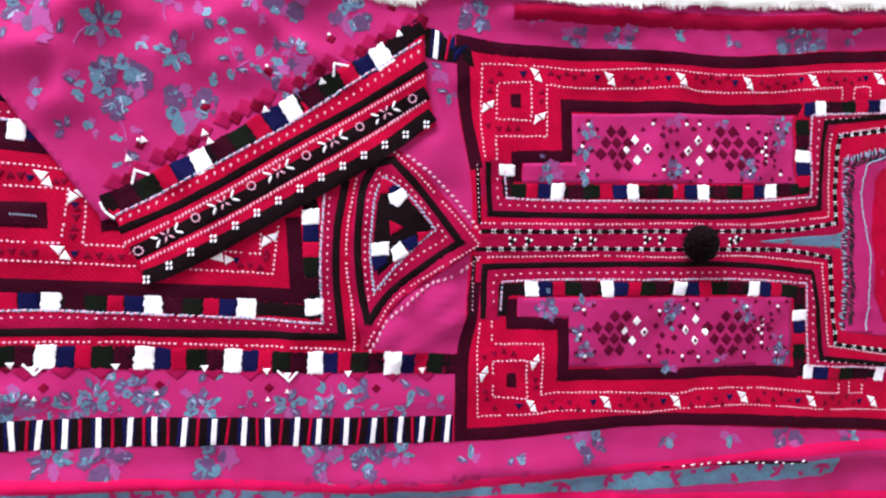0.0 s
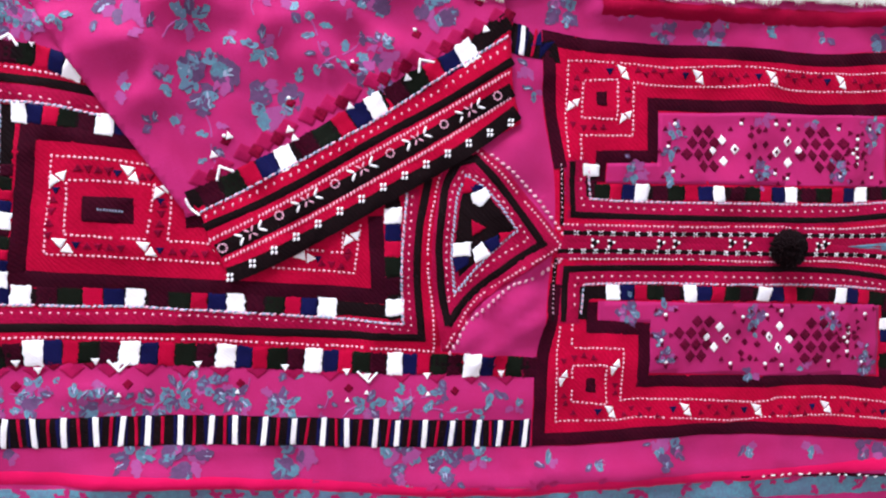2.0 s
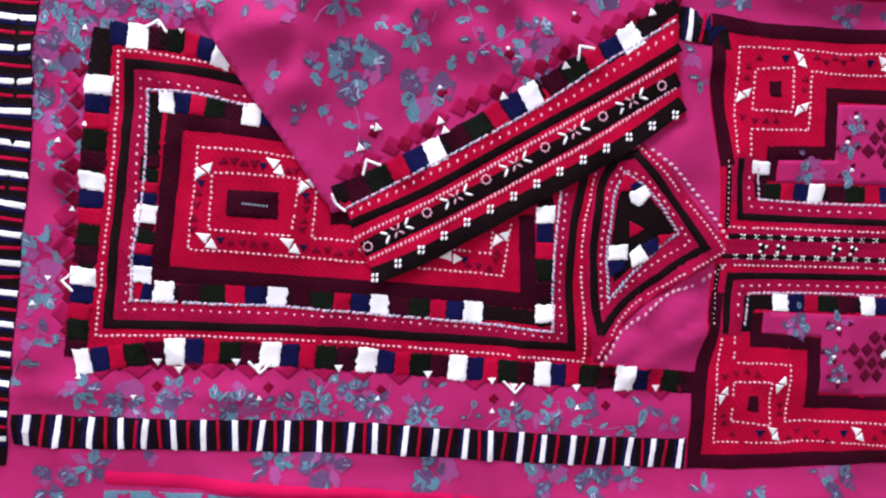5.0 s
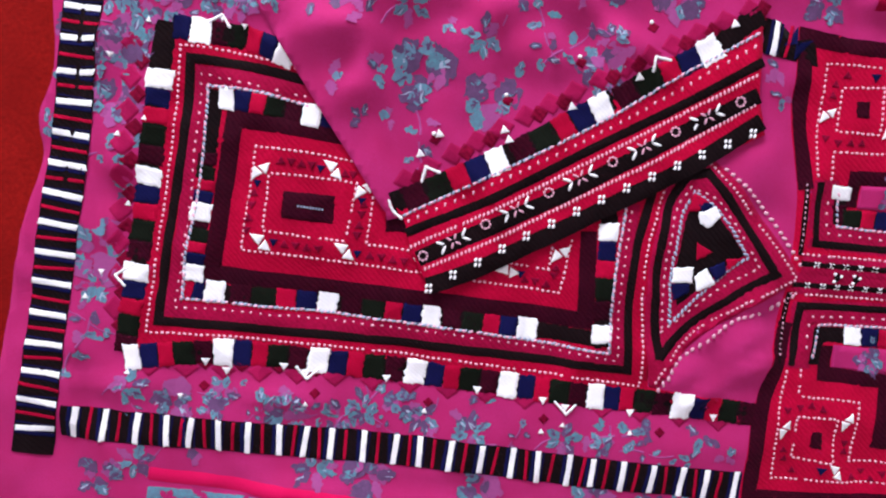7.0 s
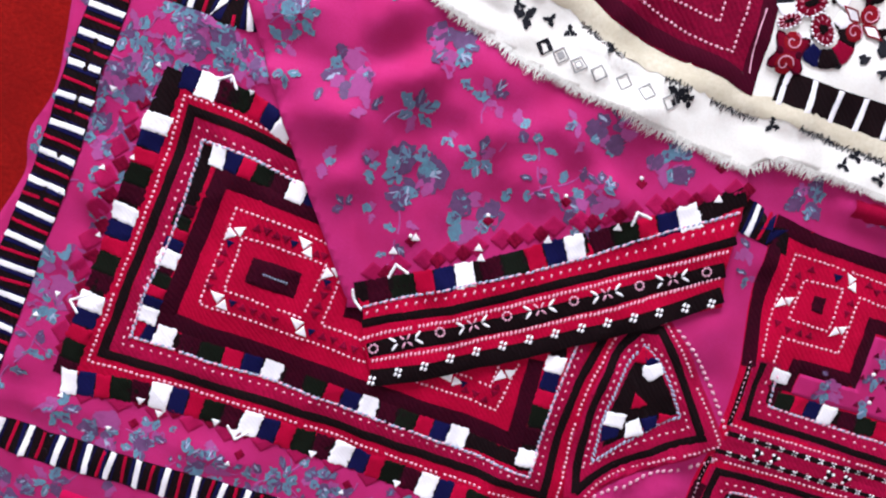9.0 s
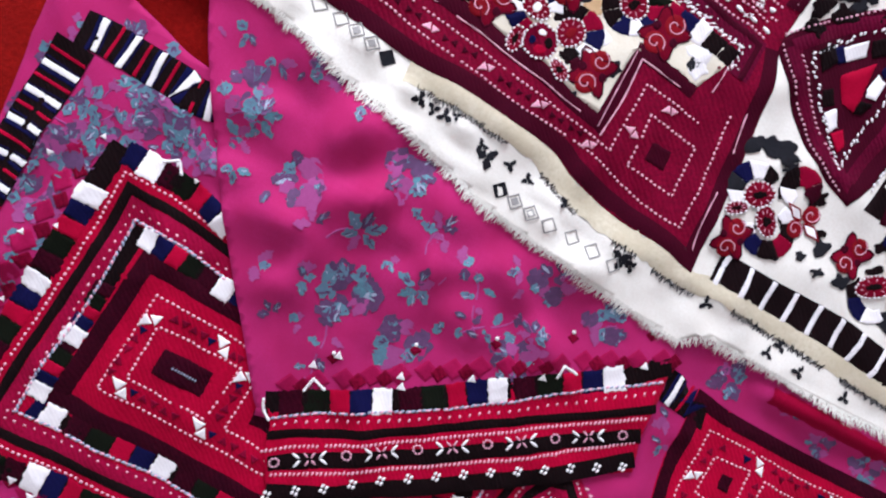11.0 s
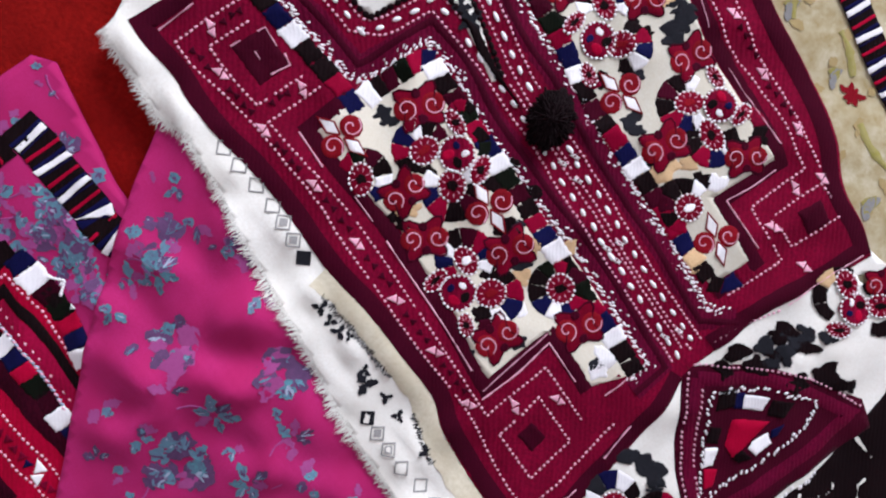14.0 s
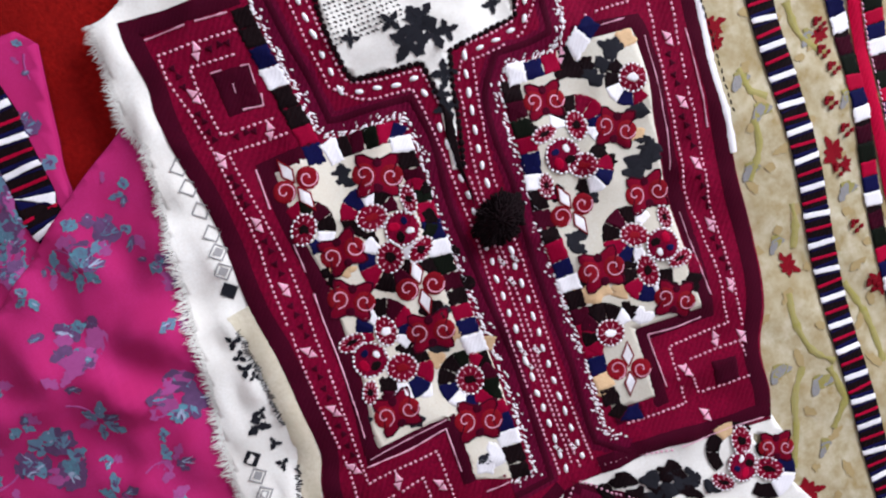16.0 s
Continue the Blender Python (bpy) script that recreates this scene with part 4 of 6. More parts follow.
# lace of triangles and diamonds beyond the outer band
lace, lace_pink, lace_dark = Acc(), Each("pink_diamond", LACE, pink_dress), Each("dark_diamond", BURGUNDY, pink_dress)
for x, y in ((280, 640), (420, 640), (460, 648), (600, 652), (758, 662), (870, 672), (908, 682), (1020, 686), (1160, 686), (318, 654)):
    px, py = B(x, y)
    wedge(lace, px, py, math.pi, 0.0046, L1)
for k in range(16):
    px, py = B(180 + k * 66, 652 + max(0, k - 5) * 4)
    diamond(lace_pink, px, py, 0, 0.0100, 0.0085, L0, 0.0002)
    diamond(lace_dark, *B(213 + k * 66, 642 + max(0, k - 5) * 4.2), 0, 0.0070, 0.0060, L0 + 0.0001, 0.0002)
    if k % 3 == 1:
        diamond(lace_dark, *B(213 + k * 66, 682 + max(0, k - 5) * 4.2), 0, 0.0044, 0.0044, L0, 0.0002)
for k in range(9):
    px, py = B(130 - k * 1.5, 90 + k * 58)
    diamond(lace_pink, px - 0.002, py, 0, 0.0090, 0.0100, L0, 0.0002)
    diamond(lace_dark, *B(142 - k * 2.2, 120 + k * 58), 0, 0.0072, 0.0072, L0 + 0.0001, 0.0002)
for x, y in ((238, 700), (462, 700), (668, 707), (870, 724), (905, 713), (1020, 718), (110, 250), (85, 490), (60, 535), (152, 50), (152, 220), (128, 370), (280, 40), (322, 54), (88, 110), (140, 666)):
    px, py = B(x, y)
    wedge(lace, px, py, x % 3, 0.0030, L0 + 0.0003)
stitches(lace, B.many((258, 48), (280, 34), (294, 54)), 0.0022, 0.0035, 0.0024, L2, 0, 0.05, gaps=0)
stitches(lace, B.many((146, 474), (112, 496), (132, 514)), 0.0022, 0.0035, 0.0024, L2, 0, 0.05, gaps=0)
stitches(lace, B.many((442, 638), (462, 658), (482, 640)), 0.0022, 0.0035, 0.0024, L2, 0, 0.05, gaps=0)
stitches(lace, B.many((890, 672), (910, 692), (926, 676)), 0.0022, 0.0035, 0.0024, L2, 0, 0.05, gaps=0)
tagged(part("white_trim", lace, WHITE, pink_dress, "small white stitched triangles"), kind="stuff")

# ---- sleeve with its cuff ----
S0 = 0.0034
SLEEVE = [D(360, 5), D(352, 130), D(354, 260), D(366, 470), D(392, 700), D(402, 770), C(640, 545), C(900, 500), C(1310, 392), C(1330, 270), C(1420, 200), D(900, 300), D(600, -20), D(480, -90), D(365, -60)]
sleeve = cloth("sleeve", SLEEVE, S0, PINK, pink_dress, "magenta pink cotton sleeve with a teal flower print", 0.006, thick=0.0035)
CUFF = [(626, 520), (642, 552), (642, 600), (655, 665), (800, 645), (1000, 600), (1150, 570), (1278, 545), (1285, 470), (1305, 400), (1322, 340), (1200, 380), (1000, 430), (800, 480)]
cuff = cloth("cuff", C.many(*CUFF), S0 + L0, CRIMSON, sleeve, "crimson embroidered cuff with rows of stitching", 0.006, thick=0.004)
cb, cr, cg, cw, ct, cm = Acc(), Acc(), Acc(), Acc(), Acc(), Acc()
Z = S0 + L1
ribbon(cb, C.many((640, 572), (800, 548), (1000, 500), (1150, 466), (1300, 425)), 0.0072, Z)
ribbon(cb, C.many((650, 620), (780, 596), (900, 572), (1010, 545), (1150, 510), (1282, 478)), 0.0125, Z)
ribbon(cb, C.many((655, 668), (700, 665), (800, 648), (1000, 602), (1150, 566), (1278, 522)), 0.0135, Z + 0.0003)
stitches(cr, C.many((640, 598), (800, 567), (950, 530), (1100, 493), (1285, 445)), 0.0034, 0.0036, 0.0020, Z, 60)
stitches(cr, C.many((655, 640), (800, 614), (950, 578), (1100, 543), (1275, 492)), 0.0034, 0.0036, 0.0020, Z, 60)
stitches(cr, C.many((640, 555), (800, 525), (1000, 482), (1150, 440), (1300, 395)), 0.0078, 0.0034, 0.0018, Z, 60)
stitches(cg, C.many((640, 543), (800, 511), (1000, 466), (1150, 420), (1308, 376)), 0.0042, 0.0046, 0.0022, Z + 0.0003, 25)
stitches(cr, C.many((640, 543), (800, 511), (1000, 466), (1150, 420), (1308, 376)), 0.0072, 0.0040, 0.0020, Z + 0.0005, 10)
stitches(cw, C.many((624, 512), (626, 530), (638, 546)), 0.0022, 0.0036, 0.0024, Z + 0.0004, 0, 0.03, gaps=0)
for k in range(6):
    f = k / 5
    x, y = 660 + f * 590, 617 - 135 * f - 4 * math.sin(3.1 * f)
    px, py = C(x, y)
    for j in range(8):
        a = j * math.pi / 4
        dome(ct, Vector((px + 0.0034 * math.cos(a), py + 0.0034 * math.sin(a))), Vector((-math.sin(a), math.cos(a))), 0.0026, 0.0018, Z + 0.0006)
    if k < 5:
        d = (Vector(C(x + 20, y - 4.6)) - Vector(C(x, y))).normalized()
        n = Vector((-d.y, d.x))
        c = Vector(C(x + 58, y - 13))
        for s in (-1, 1):
            for up in (-1, 1):
                dome(cw, c + d * (s * 0.0100) + n * (up * 0.0028), (d * -s - n * up * 0.9).normalized(), 0.0080, 0.0023, Z + 0.0006)
                dome(ct, c + d * (s * 0.0025) + n * (up * 0.0028), (d * s * 0.8 + n * up).normalized(), 0.0056, 0.0018, Z + 0.0006)
for k in range(14):
    f = k / 13
    px, py = C(657 + f * 602, 672 - 140 * f - 10 * math.sin(math.pi * f) + 6 * f)
    for dx, dy in ((-1, -1), (1, -1), (-1, 1), (1, 1)):
        dome(cw, Vector((px + dx * 0.0016, py + dy * 0.0020)), Vector((0.4, 1)), 0.0034, 0.0022, Z + 0.0009)
part("black_line", cb, BLACK, cuff, "black bands of stitching")
for acc, mat, name, lab in ((cr, ROSE, "dotted_stitching", "rows of pale slanted stitches"), (cg, GREY, "edge_stitching", "grey edge stitching"), (cw, WHITE, "white_chevron_stitching", "white stitched chevrons and small flowers"), (ct, ROSE, "pink_stitching", "pink stitched rings and crosses")):
    tagged(part(name, acc, mat, cuff, lab), kind="stuff")
bands(C, ((628, 520), (700, 510), (822, 488), (920, 464), (1017, 438), (1120, 412), (1220, 386), (1318, 345)), 0.0190, S0 + L1, ((823, 490), (1017, 443), (1220, 392)), cuff, 0.0155)
lace, lace_pink, lace_dark = Acc(), Each("pink_diamond", LACE, sleeve), Each("dark_diamond", BURGUNDY, sleeve)
for k in range(15):
    f = k / 14
    x, y = 660 + f * 640, 480 - 148 * f - 8 * math.sin(3.1 * f)
    diamond(lace_pink, *C(x, y + 4), 0.3, 0.0100, 0.0090, S0 + L0, 0.0002)
    if k % 3 != 1:
        diamond(lace_dark, *C(x + 22, y + 6), 0.3, 0.0072, 0.0072, S0 + L0 + 0.0001, 0.0002)
    if k % 3 == 0:
        diamond(lace_dark, *C(x + 66, y - 52), 0.3, 0.0050, 0.0046, S0 + L0, 0.0002)
        dome(lace, Vector(C(x + 66, y - 62)), Vector((1, 0)), 0.0034, 0.0034, S0 + L1, 0.0002)
for x, y in ((850, 456), (970, 425), (1092, 402), (1268, 352), (735, 420), (846, 438), (695, 445)):
    wedge(lace, *C(x, y), 0.25, 0.0046, S0 + L1)
stitches(lace, C.many((686, 494), (700, 470), (722, 486)), 0.0022, 0.0035, 0.0026, S0 + L2, 0, 0.05, gaps=0)
stitches(lace, C.many((1116, 400), (1126, 376), (1152, 388)), 0.0022, 0.0035, 0.0026, S0 + L2, 0, 0.05, gaps=0)
tagged(part("white_trim", lace, WHITE, sleeve, "small white stitched triangles"), kind="stuff")

# printed flowers
floral(sleeve, C, [(620, 130, "bloom", 1.2), (795, 85, "bloom", 1.3), (735, 200, "star", 1.1), (1080, 235, "bloom", 1.2), (730, 310, "bloom", 1.5), (845, 280, "star", 1.0), (870, 175, "star", .9), (835, 385, "bloom", 1.35), (1040, 385, "bloom", 1.3), (570, 285, "bud", 1.0), (655, 200, "bud", .9), (650, 297, "bud", .9), (915, 230, "bud", 1), (950, 290, "spray", 1.1), (980, 330, "spray", 1.2), (700, 420, "spray", 1.2), (610, 365, "bud", .7), (660, 375, "bud", .8), (1060, 330, "star", .9), (1190, 290, "bloom", 1.2), (500, 75, "bud", 1), (1250, 345, "bud", .9), (790, 240, "bud", .7), (1020, 215, "bud", .8)], S0 + 0.0003, outline=SLEEVE)
floral(sleeve, D, [(370, 95, "bud", .7), (425, 110, "bud", .9), (475, 165, "bud", .9), (415, 210, "bloom", 1.3), (440, 265, "star", 1.0), (390, 290, "bud", .8), (390, 350, "bud", .8), (565, 185, "bloom", 0.9), (620, 250, "bud", .9)], S0 + 0.0003, outline=SLEEVE)
floral(skirt, A, [(30, 715, "bloom", 1.0), (160, 700, "spray", 1.3), (235, 690, "bloom", .9), (275, 710, "star", .9), (345, 700, "bud", 1.1), (510, 715, "star", 1), (600, 700, "spray", 1.3), (650, 690, "bud", 1), (730, 685, "bud", 1.1), (770, 710, "bud", .9), (90, 815, "star", 1.1), (185, 815, "bloom", 1.2), (380, 810, "bloom", 1.2), (570, 812, "bloom", 1.1), (650, 815, "bloom", 1), (710, 805, "star", .9), (830, 815, "bud", 1)], 0.0004, outline=SKIRT)
floral(skirt, A, [(910, 805, "bud", .9), (1040, 785, "bloom", 1), (1180, 770, "bud", 1), (1290, 765, "bud", 1), (1390, 770, "bloom", 1.1), (1500, 770, "star", 1), (840, 30, "bloom", 1.0), (950, 45, "bud", .8), (1020, 65, "bloom", .8), (1100, 68, "bloom", 1.1), (1190, 60, "bud", 1), (1295, 72, "bud", .8), (1400, 75, "bloom", 1.2), (1440, 65, "bloom", 1.), (1505, 62, "bud", 1), (785, 125, "bud", 1), (795, 165, "bud", .8)], 0.0003, outline=SKIRT)
floral(skirt, C0, [(355, 40, "bloom", 1.4), (235, 120, "spray", 1.1), (215, 150, "bloom", .9), (190, 250, "spray", 1), (150, 320, "spray", 1.2), (105, 480, "bloom", 1.5), (90, 540, "star", 1), (30, 640, "spray", 1.2), (180, 760, "bloom", 1), (265, 770, "bloom", .8), (400, 840, "spray", 1), (450, 120, "bloom", .9), (420, 100, "bud", .9), (120, 170, "bud", .8), (90, 850, "star", 1), (205, 860, "bud", 1), (300, 30, "bud", 1), (75, 230, "bud", .9), (110, 90, "bud", .9)], 0.0003, outline=SKIRT)
floral(skirt, B, [(150 + k * 75, 716 + 6 * math.sin(k * 2.1) + k * 3, ("spray", "bud", "star")[k % 3], 0.8 + 0.25 * math.sin(k * 1.7)) for k in range(14)], 0.0003, outline=SKIRT)
floral(skirt, G, [(80, 190, "bud", .9), (98, 262, "bloom", 1.0), (112, 292, "bud", .9), (30, 85, "spray", .9), (70, 140, "bud", .7)], 0.0004, outline=SKIRT)
floral(skirt, D0, [(215, 105, "bloom", 0.8), (265, 245, "bloom", 1.3), (100, 295, "bloom", 1.2), (115, 80, "bud", .8), (320, 330, "bud", 1.2), (225, 215, "bud", .8)], 0.0005, outline=SKIRT)
floral(skirt, D0, [(40, 120, "bud", 1), (15, 190, "bud", .9), (195, 275, "bloom", .9), (140, 255, "spray", .9), (300, 300, "bloom", .9), (30, 380, "bloom", 1), (110, 215, "bud", .8)], 0.0003, outline=SKIRT)
floral(skirt, C0, [(60, 250, "bud", .9), (30, 340, "bud", .9), (250, 60, "star", 1), (205, 200, "bud", .9), (165, 390, "bud", .9), (60, 600, "spray", 1), (110, 720, "star", 1), (20, 860, "bloom", 1), (330, 800, "bud", 1), (500, 850, "star", .9), (700, 862, "bud", 1)], 0.0003, outline=SKIRT)

# ---- beige dress under the cream one ----
beige_dress = thing("beige_embroidered_dress", (-0.1, 0.9), "beige floral cotton dress with striped ribbon, laid on the carpet", "dress")
beige = cloth("beige_skirt", [G(1180, -120), G(1250, 200), G(1300, 500), G(1340, 800), G(1380, 1000), G(2100, 1000), G(2000, -300), G(1180, -300)], 0.0036, BEIGE, beige_dress, "beige cotton with olive and rust printed flowers", 0.0045)
Y0 = 0.0050
striped_ribbon(G.many((1318, -110), (1335, -60), (1355, 30), (1390, 145), (1430, 290), (1457, 430), (1490, 570), (1525, 695), (1548, 785), (1575, 880), (1610, 1000)), 0.0225, Y0, G(1355, 30), G(1457, 430), 9, beige_dress)
stems, rusts, greys, browns = Acc(), Acc(), Acc(), Acc()
for line in (((1400, 520), (1410, 570), (1440, 620), (1480, 640)), ((1425, 650), (1410, 700), (1412, 760), (1408, 830)), ((1335, 210), (1345, 260), (1330, 320)), ((1395, 0), (1420, 60), (1470, 95)), ((1470, 650), (1500, 705), (1480, 760)), ((1405, 360), (1412, 400), (1410, 440)), ((1500, 500), (1540, 560), (1570, 640)), ((1310, 120), (1330, 160), (1360, 170))):
    ribbon(stems, G.many(*line), 0.0055, 0.0042, 0.0002, 0.002)
for x, y, s in ((1400, 470, 24), (1478, 270, 28), (1432, 870, 30), (1260, 45, 26), (1270, 75, 18), (1500, 290, 14), (1560, 500, 22), (1455, 60, 18)):
    for k in range(7):
        shape(rusts, leaf_line(*G(x, y), k * 0.9 + x, 0.00040 * s * (0.8 + 0.3 * (k % 3)), 0.00022 * s, 0.7, seed=k), 0.0042 + k * 0.00003)
for x, y, s in ((1335, 205, 24), (1370, 670, 26), (1442, 690, 28), (1490, 345, 24), (1320, 310, 20), (1370, 440, 18), (1425, 70, 14), (1490, 180, 18), (1300, 150, 22), (1455, 800, 16)):
    for k in range(4):
        shape(greys if k % 2 else browns, leaf_line(*G(x, y - 20 + 11 * k), 0.8 + k * 0.5, 0.0007 * s, 0.00032 * s, 0.6, seed=k + x), 0.0042 + k * 0.00003)
for acc, mat, name in ((stems, OLIVE, "olive_stem_print"), (rusts, RUST, "rust_flower_print"), (greys, GREY_PRINT, "grey_leaf_print"), (browns, OLIVE, "olive_leaf_print")):
    tagged(part(name, acc, mat, beige, "printed stems, leaves and flowers"), kind="stuff")
tans = Acc()
for k in range(60):
    x, y = 1270 + (k * 37) % 260, -40 + (k * 61) % 960
    shape(tans, leaf_line(*G(x + y * 0.12, y), k * 1.3, 0.014 + 0.006 * math.sin(k), 0.007, 0.9, 9, k), 0.0041)
tagged(part("tan_leaf_print", tans, TAN, beige, "faint tan printed leaves"), kind="stuff")
bands(G, ((1465, -60), (1490, 40), (1520, 170), (1545, 330), (1575, 480), (1620, 640)), 0.014, Y0, ((1488, 45), (1520, 200), (1548, 355), (1580, 500)), beige_dress, 0.0120)
far = Acc()
ribbon(far, G.many((1502, -60), (1525, 60), (1550, 200), (1585, 360), (1640, 560)), 0.0110, Y0, 0.0006)
part("crimson_border", far, CRIMSON, beige_dress, "crimson stitched border strip")
bands(G, ((1535, -60), (1560, 80), (1590, 240), (1640, 440)), 0.016, Y0, ((1556, 82), (1572, 215), (1600, 330)), beige_dress, 0.0120)
far, far_trim = Acc(), Acc()
stitches(far, G.many((1518, -40), (1540, 70), (1572, 230), (1610, 380)), 0.0045, 0.0036, 0.0016, Y0 + 0.0010, 20)
for x, y in ((1455, 40), (1478, 120), (1472, 182), (1500, 230), (1520, 400), (1550, 505), (1462, 90), (1490, 300)):
    for k in range(5):
        diamond(far_trim, *G(x + (k % 3) * 8 - 8, y + (k // 2) * 8 - 8), 0.4, 0.0022, 0.0030, Y0)
tagged(part("dotted_stitching", far, ROSE, beige_dress, "pale stitches"), kind="stuff")
tagged(part("small_diamond_stitching", far_trim, RUST, beige_dress, "tiny dark red stitched diamonds"), kind="stuff")

# ---- cream embroidered dress ----
cream_dress = thing("cream_embroidered_dress", (-0.2, 0.5), "cream printed cotton dress with burgundy embroidery, overlapping a pink sleeve", "dress")
T0 = 0.0062
CREAM_EDGE = [*G.many((155, 48), (186, 130), (214, 214), (262, 268)), *E.many((400, 128), (460, 192), (516, 266), (560, 322), (620, 392), (680, 470), (740, 550), (800, 618), (860, 678), (920, 738), (990, 802), (1060, 868)), D(1200, 685), D(1320, 762), A(960, 4), A(1250, 12), A(1800, 18)]
cream_body = cloth("cream_body", [*CREAM_EDGE, (0.7, 0.9), G(1412, 860), G(1395, 780), G(1352, 690), G(1316, 400), G(1262, 170), G(1205, -60), G(1150, -160), G(300, -160), G(200, 10)], T0, CREAM, cream_dress, "cream cotton body with a charcoal print and frayed edge", 0.006)
# frayed edge
fringe = Acc()
rnd = random.Random(11)
for p, d in along(smooth_line(CREAM_EDGE), 0.00075):
    n = Vector((d.y, -d.x))
    long = rnd.uniform(0.005, 0.0105) * (0.7 + 0.6 * noise.noise(Vector((p.x * 60, p.y * 60, 1))))
    t = (n + d * rnd.uniform(-0.7, 0.5)).normalized()
    w = d * rnd.uniform(0.0003, 0.0006)
    a, b = p - t * 0.003, p + t * max(0.003, long)
    mid = (a + b) / 2 + d * rnd.uniform(-0.0015, 0.0015)
    z0, z1, z2 = (ground(q.x, q.y) + h for q, h in ((a, T0 + 0.0007), (mid, T0 + 0.0006), (b, T0 - 0.0006)))
    fringe.add([(a.x - w.x, a.y - w.y, z0), (a.x + w.x, a.y + w.y, z0), (mid.x + w.x, mid.y + w.y, z1), (mid.x - w.x, mid.y - w.y, z1), (b.x, b.y, z2)], [(0, 1, 2, 3), (3, 2, 4)])
tagged(part("fringe", fringe, CREAM, cream_dress, "frayed cream threads along the edge"), kind="stuff")
# folded facing along the panel, with its own frayed edge
panel_edge = smooth_line([*G.many((442, 540), (490, 622), (530, 710), (566, 800)), E(930, 556), E(1000, 640), E(1058, 692), E(1108, 748), D(1210, 575), D(1330, 655), D(1450, 740), D(1600, 850)])
facing_line = [p + n * -0.0085 for p, n in zip(panel_edge[::4], normals(panel_edge)[::4])]
facing = Acc()
ribbon(facing, facing_line, 0.0165, T0 + 0.0006, 0.0003, 0.0030)
part("facing", facing, OAT, cream_dress, "folded cream facing strip")
frays = Acc()
for p, d in along(smooth_line(facing_line), 0.0016):
    n = Vector((d.y, -d.x))
    if noise.noise(Vector((p.x * 25, p.y * 25, 3))) > -0.05:
        dome(frays, p + n * (0.009 + rnd.uniform(-0.001, 0.0012)), (n + d * rnd.uniform(-0.6, 0.6)).normalized(), rnd.uniform(0.003, 0.0075), rnd.uniform(0.0005, 0.0012), T0 + 0.0009, 0.0002)
tagged(part("facing_fray", frays, CHARCOAL, cream_dress, "dark frayed ends of the facing"), kind="stuff")
# printed squares and charcoal blots on the edge strip
for x, y, dark in ((462, 120, 0), (495, 146, 0), (530, 176, 0), (564, 207, 0), (588, 233, 1), (611, 261, 1), (634, 290, 2), (795, 552, 2), (817, 576, 1), (841, 601, 1), (868, 627, 0), (908, 655, 0), (938, 684, 0), (970, 714, 0)):
    px, py = E(x, y)
    r = 0.0046
    c, s = math.cos(0.72), math.sin(0.72)
    q = [(px + r * (c * a - s * b), py + r * (s * a + c * b)) for a, b in ((-1, -1), (1, -1), (1, 1), (-1, 1))]
    acc = Acc()
    if dark == 2:
        shape(acc, q, T0 + 0.0005)
    ribbon(acc, q, 0.0011, T0 + 0.0008, 0.0001, 0, closed=True)
    if dark == 1:
        shape(acc, [(px + 0.6 * (a - px), py + 0.6 * (b - py)) for a, b in q], T0 + 0.0004)
    part("printed_square", acc, CHARCOAL if dark == 2 else GREY_PRINT, cream_dress, "printed square outline")
blots = Acc()
for x, y, s in ((678, 372, 16), (700, 392, 14), (718, 408, 16), (738, 412, 10), (775, 470, 14), (780, 492, 24), (820, 512, 14), (848, 542, 14), (905, 592, 14), (985, 705, 22), (1000, 722, 14)):
    for k in range(3):
        shape(blots, leaf_line(*E(x, y), k * 2.1 + x, 0.00042 * s, 0.00026 * s, 1.0, seed=k + y), T0 + 0.0005 + 0.00003 * k)
for x, y in ((1060, 545), (1300, 715), (1325, 705), (1350, 750), (1430, 800), (1200, 625), (1420, 690), (1390, 680)):
    for k in range(3):
        shape(blots, leaf_line(*D(x, y), k * 2.1 + x, 0.007, 0.004, 1.0, seed=k + y), T0 + 0.0005 + 0.00003 * k)
tagged(part("charcoal_print", blots, CHARCOAL, cream_dress, "charcoal printed blots"), kind="stuff")

# ---- burgundy chest panel ----
PANEL = [*G.many((212, 42), (222, 84), (262, 150), (280, 205), (310, 270), (352, 335), (398, 430), (442, 540), (490, 622), (530, 710), (566, 800)), E(930, 556), E(1000, 640), E(1058, 692), E(1108, 748), E(1200, 625), E(1300, 470), E(1338, 385), *G.many((1060, 842), (1130, 802), (1260, 772), (1364, 742), (1362, 690), (1346, 620), (1352, 520), (1335, 420), (1302, 300), (1276, 170), (1238, 30), (1215, -90), (420, -90), (400, -5), (300, 16))]
panel = cloth("chest_panel", PANEL, T0 + L0, BURGUNDY, cream_dress, "burgundy embroidered chest panel with dotted borders", 0.006, thick=0.0014)
P0, P1 = T0 + L1, T0 + L2
plum, dots, white, wine = Acc(), Acc(), Acc(), Acc()
bows, dark_bits = Each("white_triangle", ROSE, panel), Each("dark_triangle", PLUM, panel)
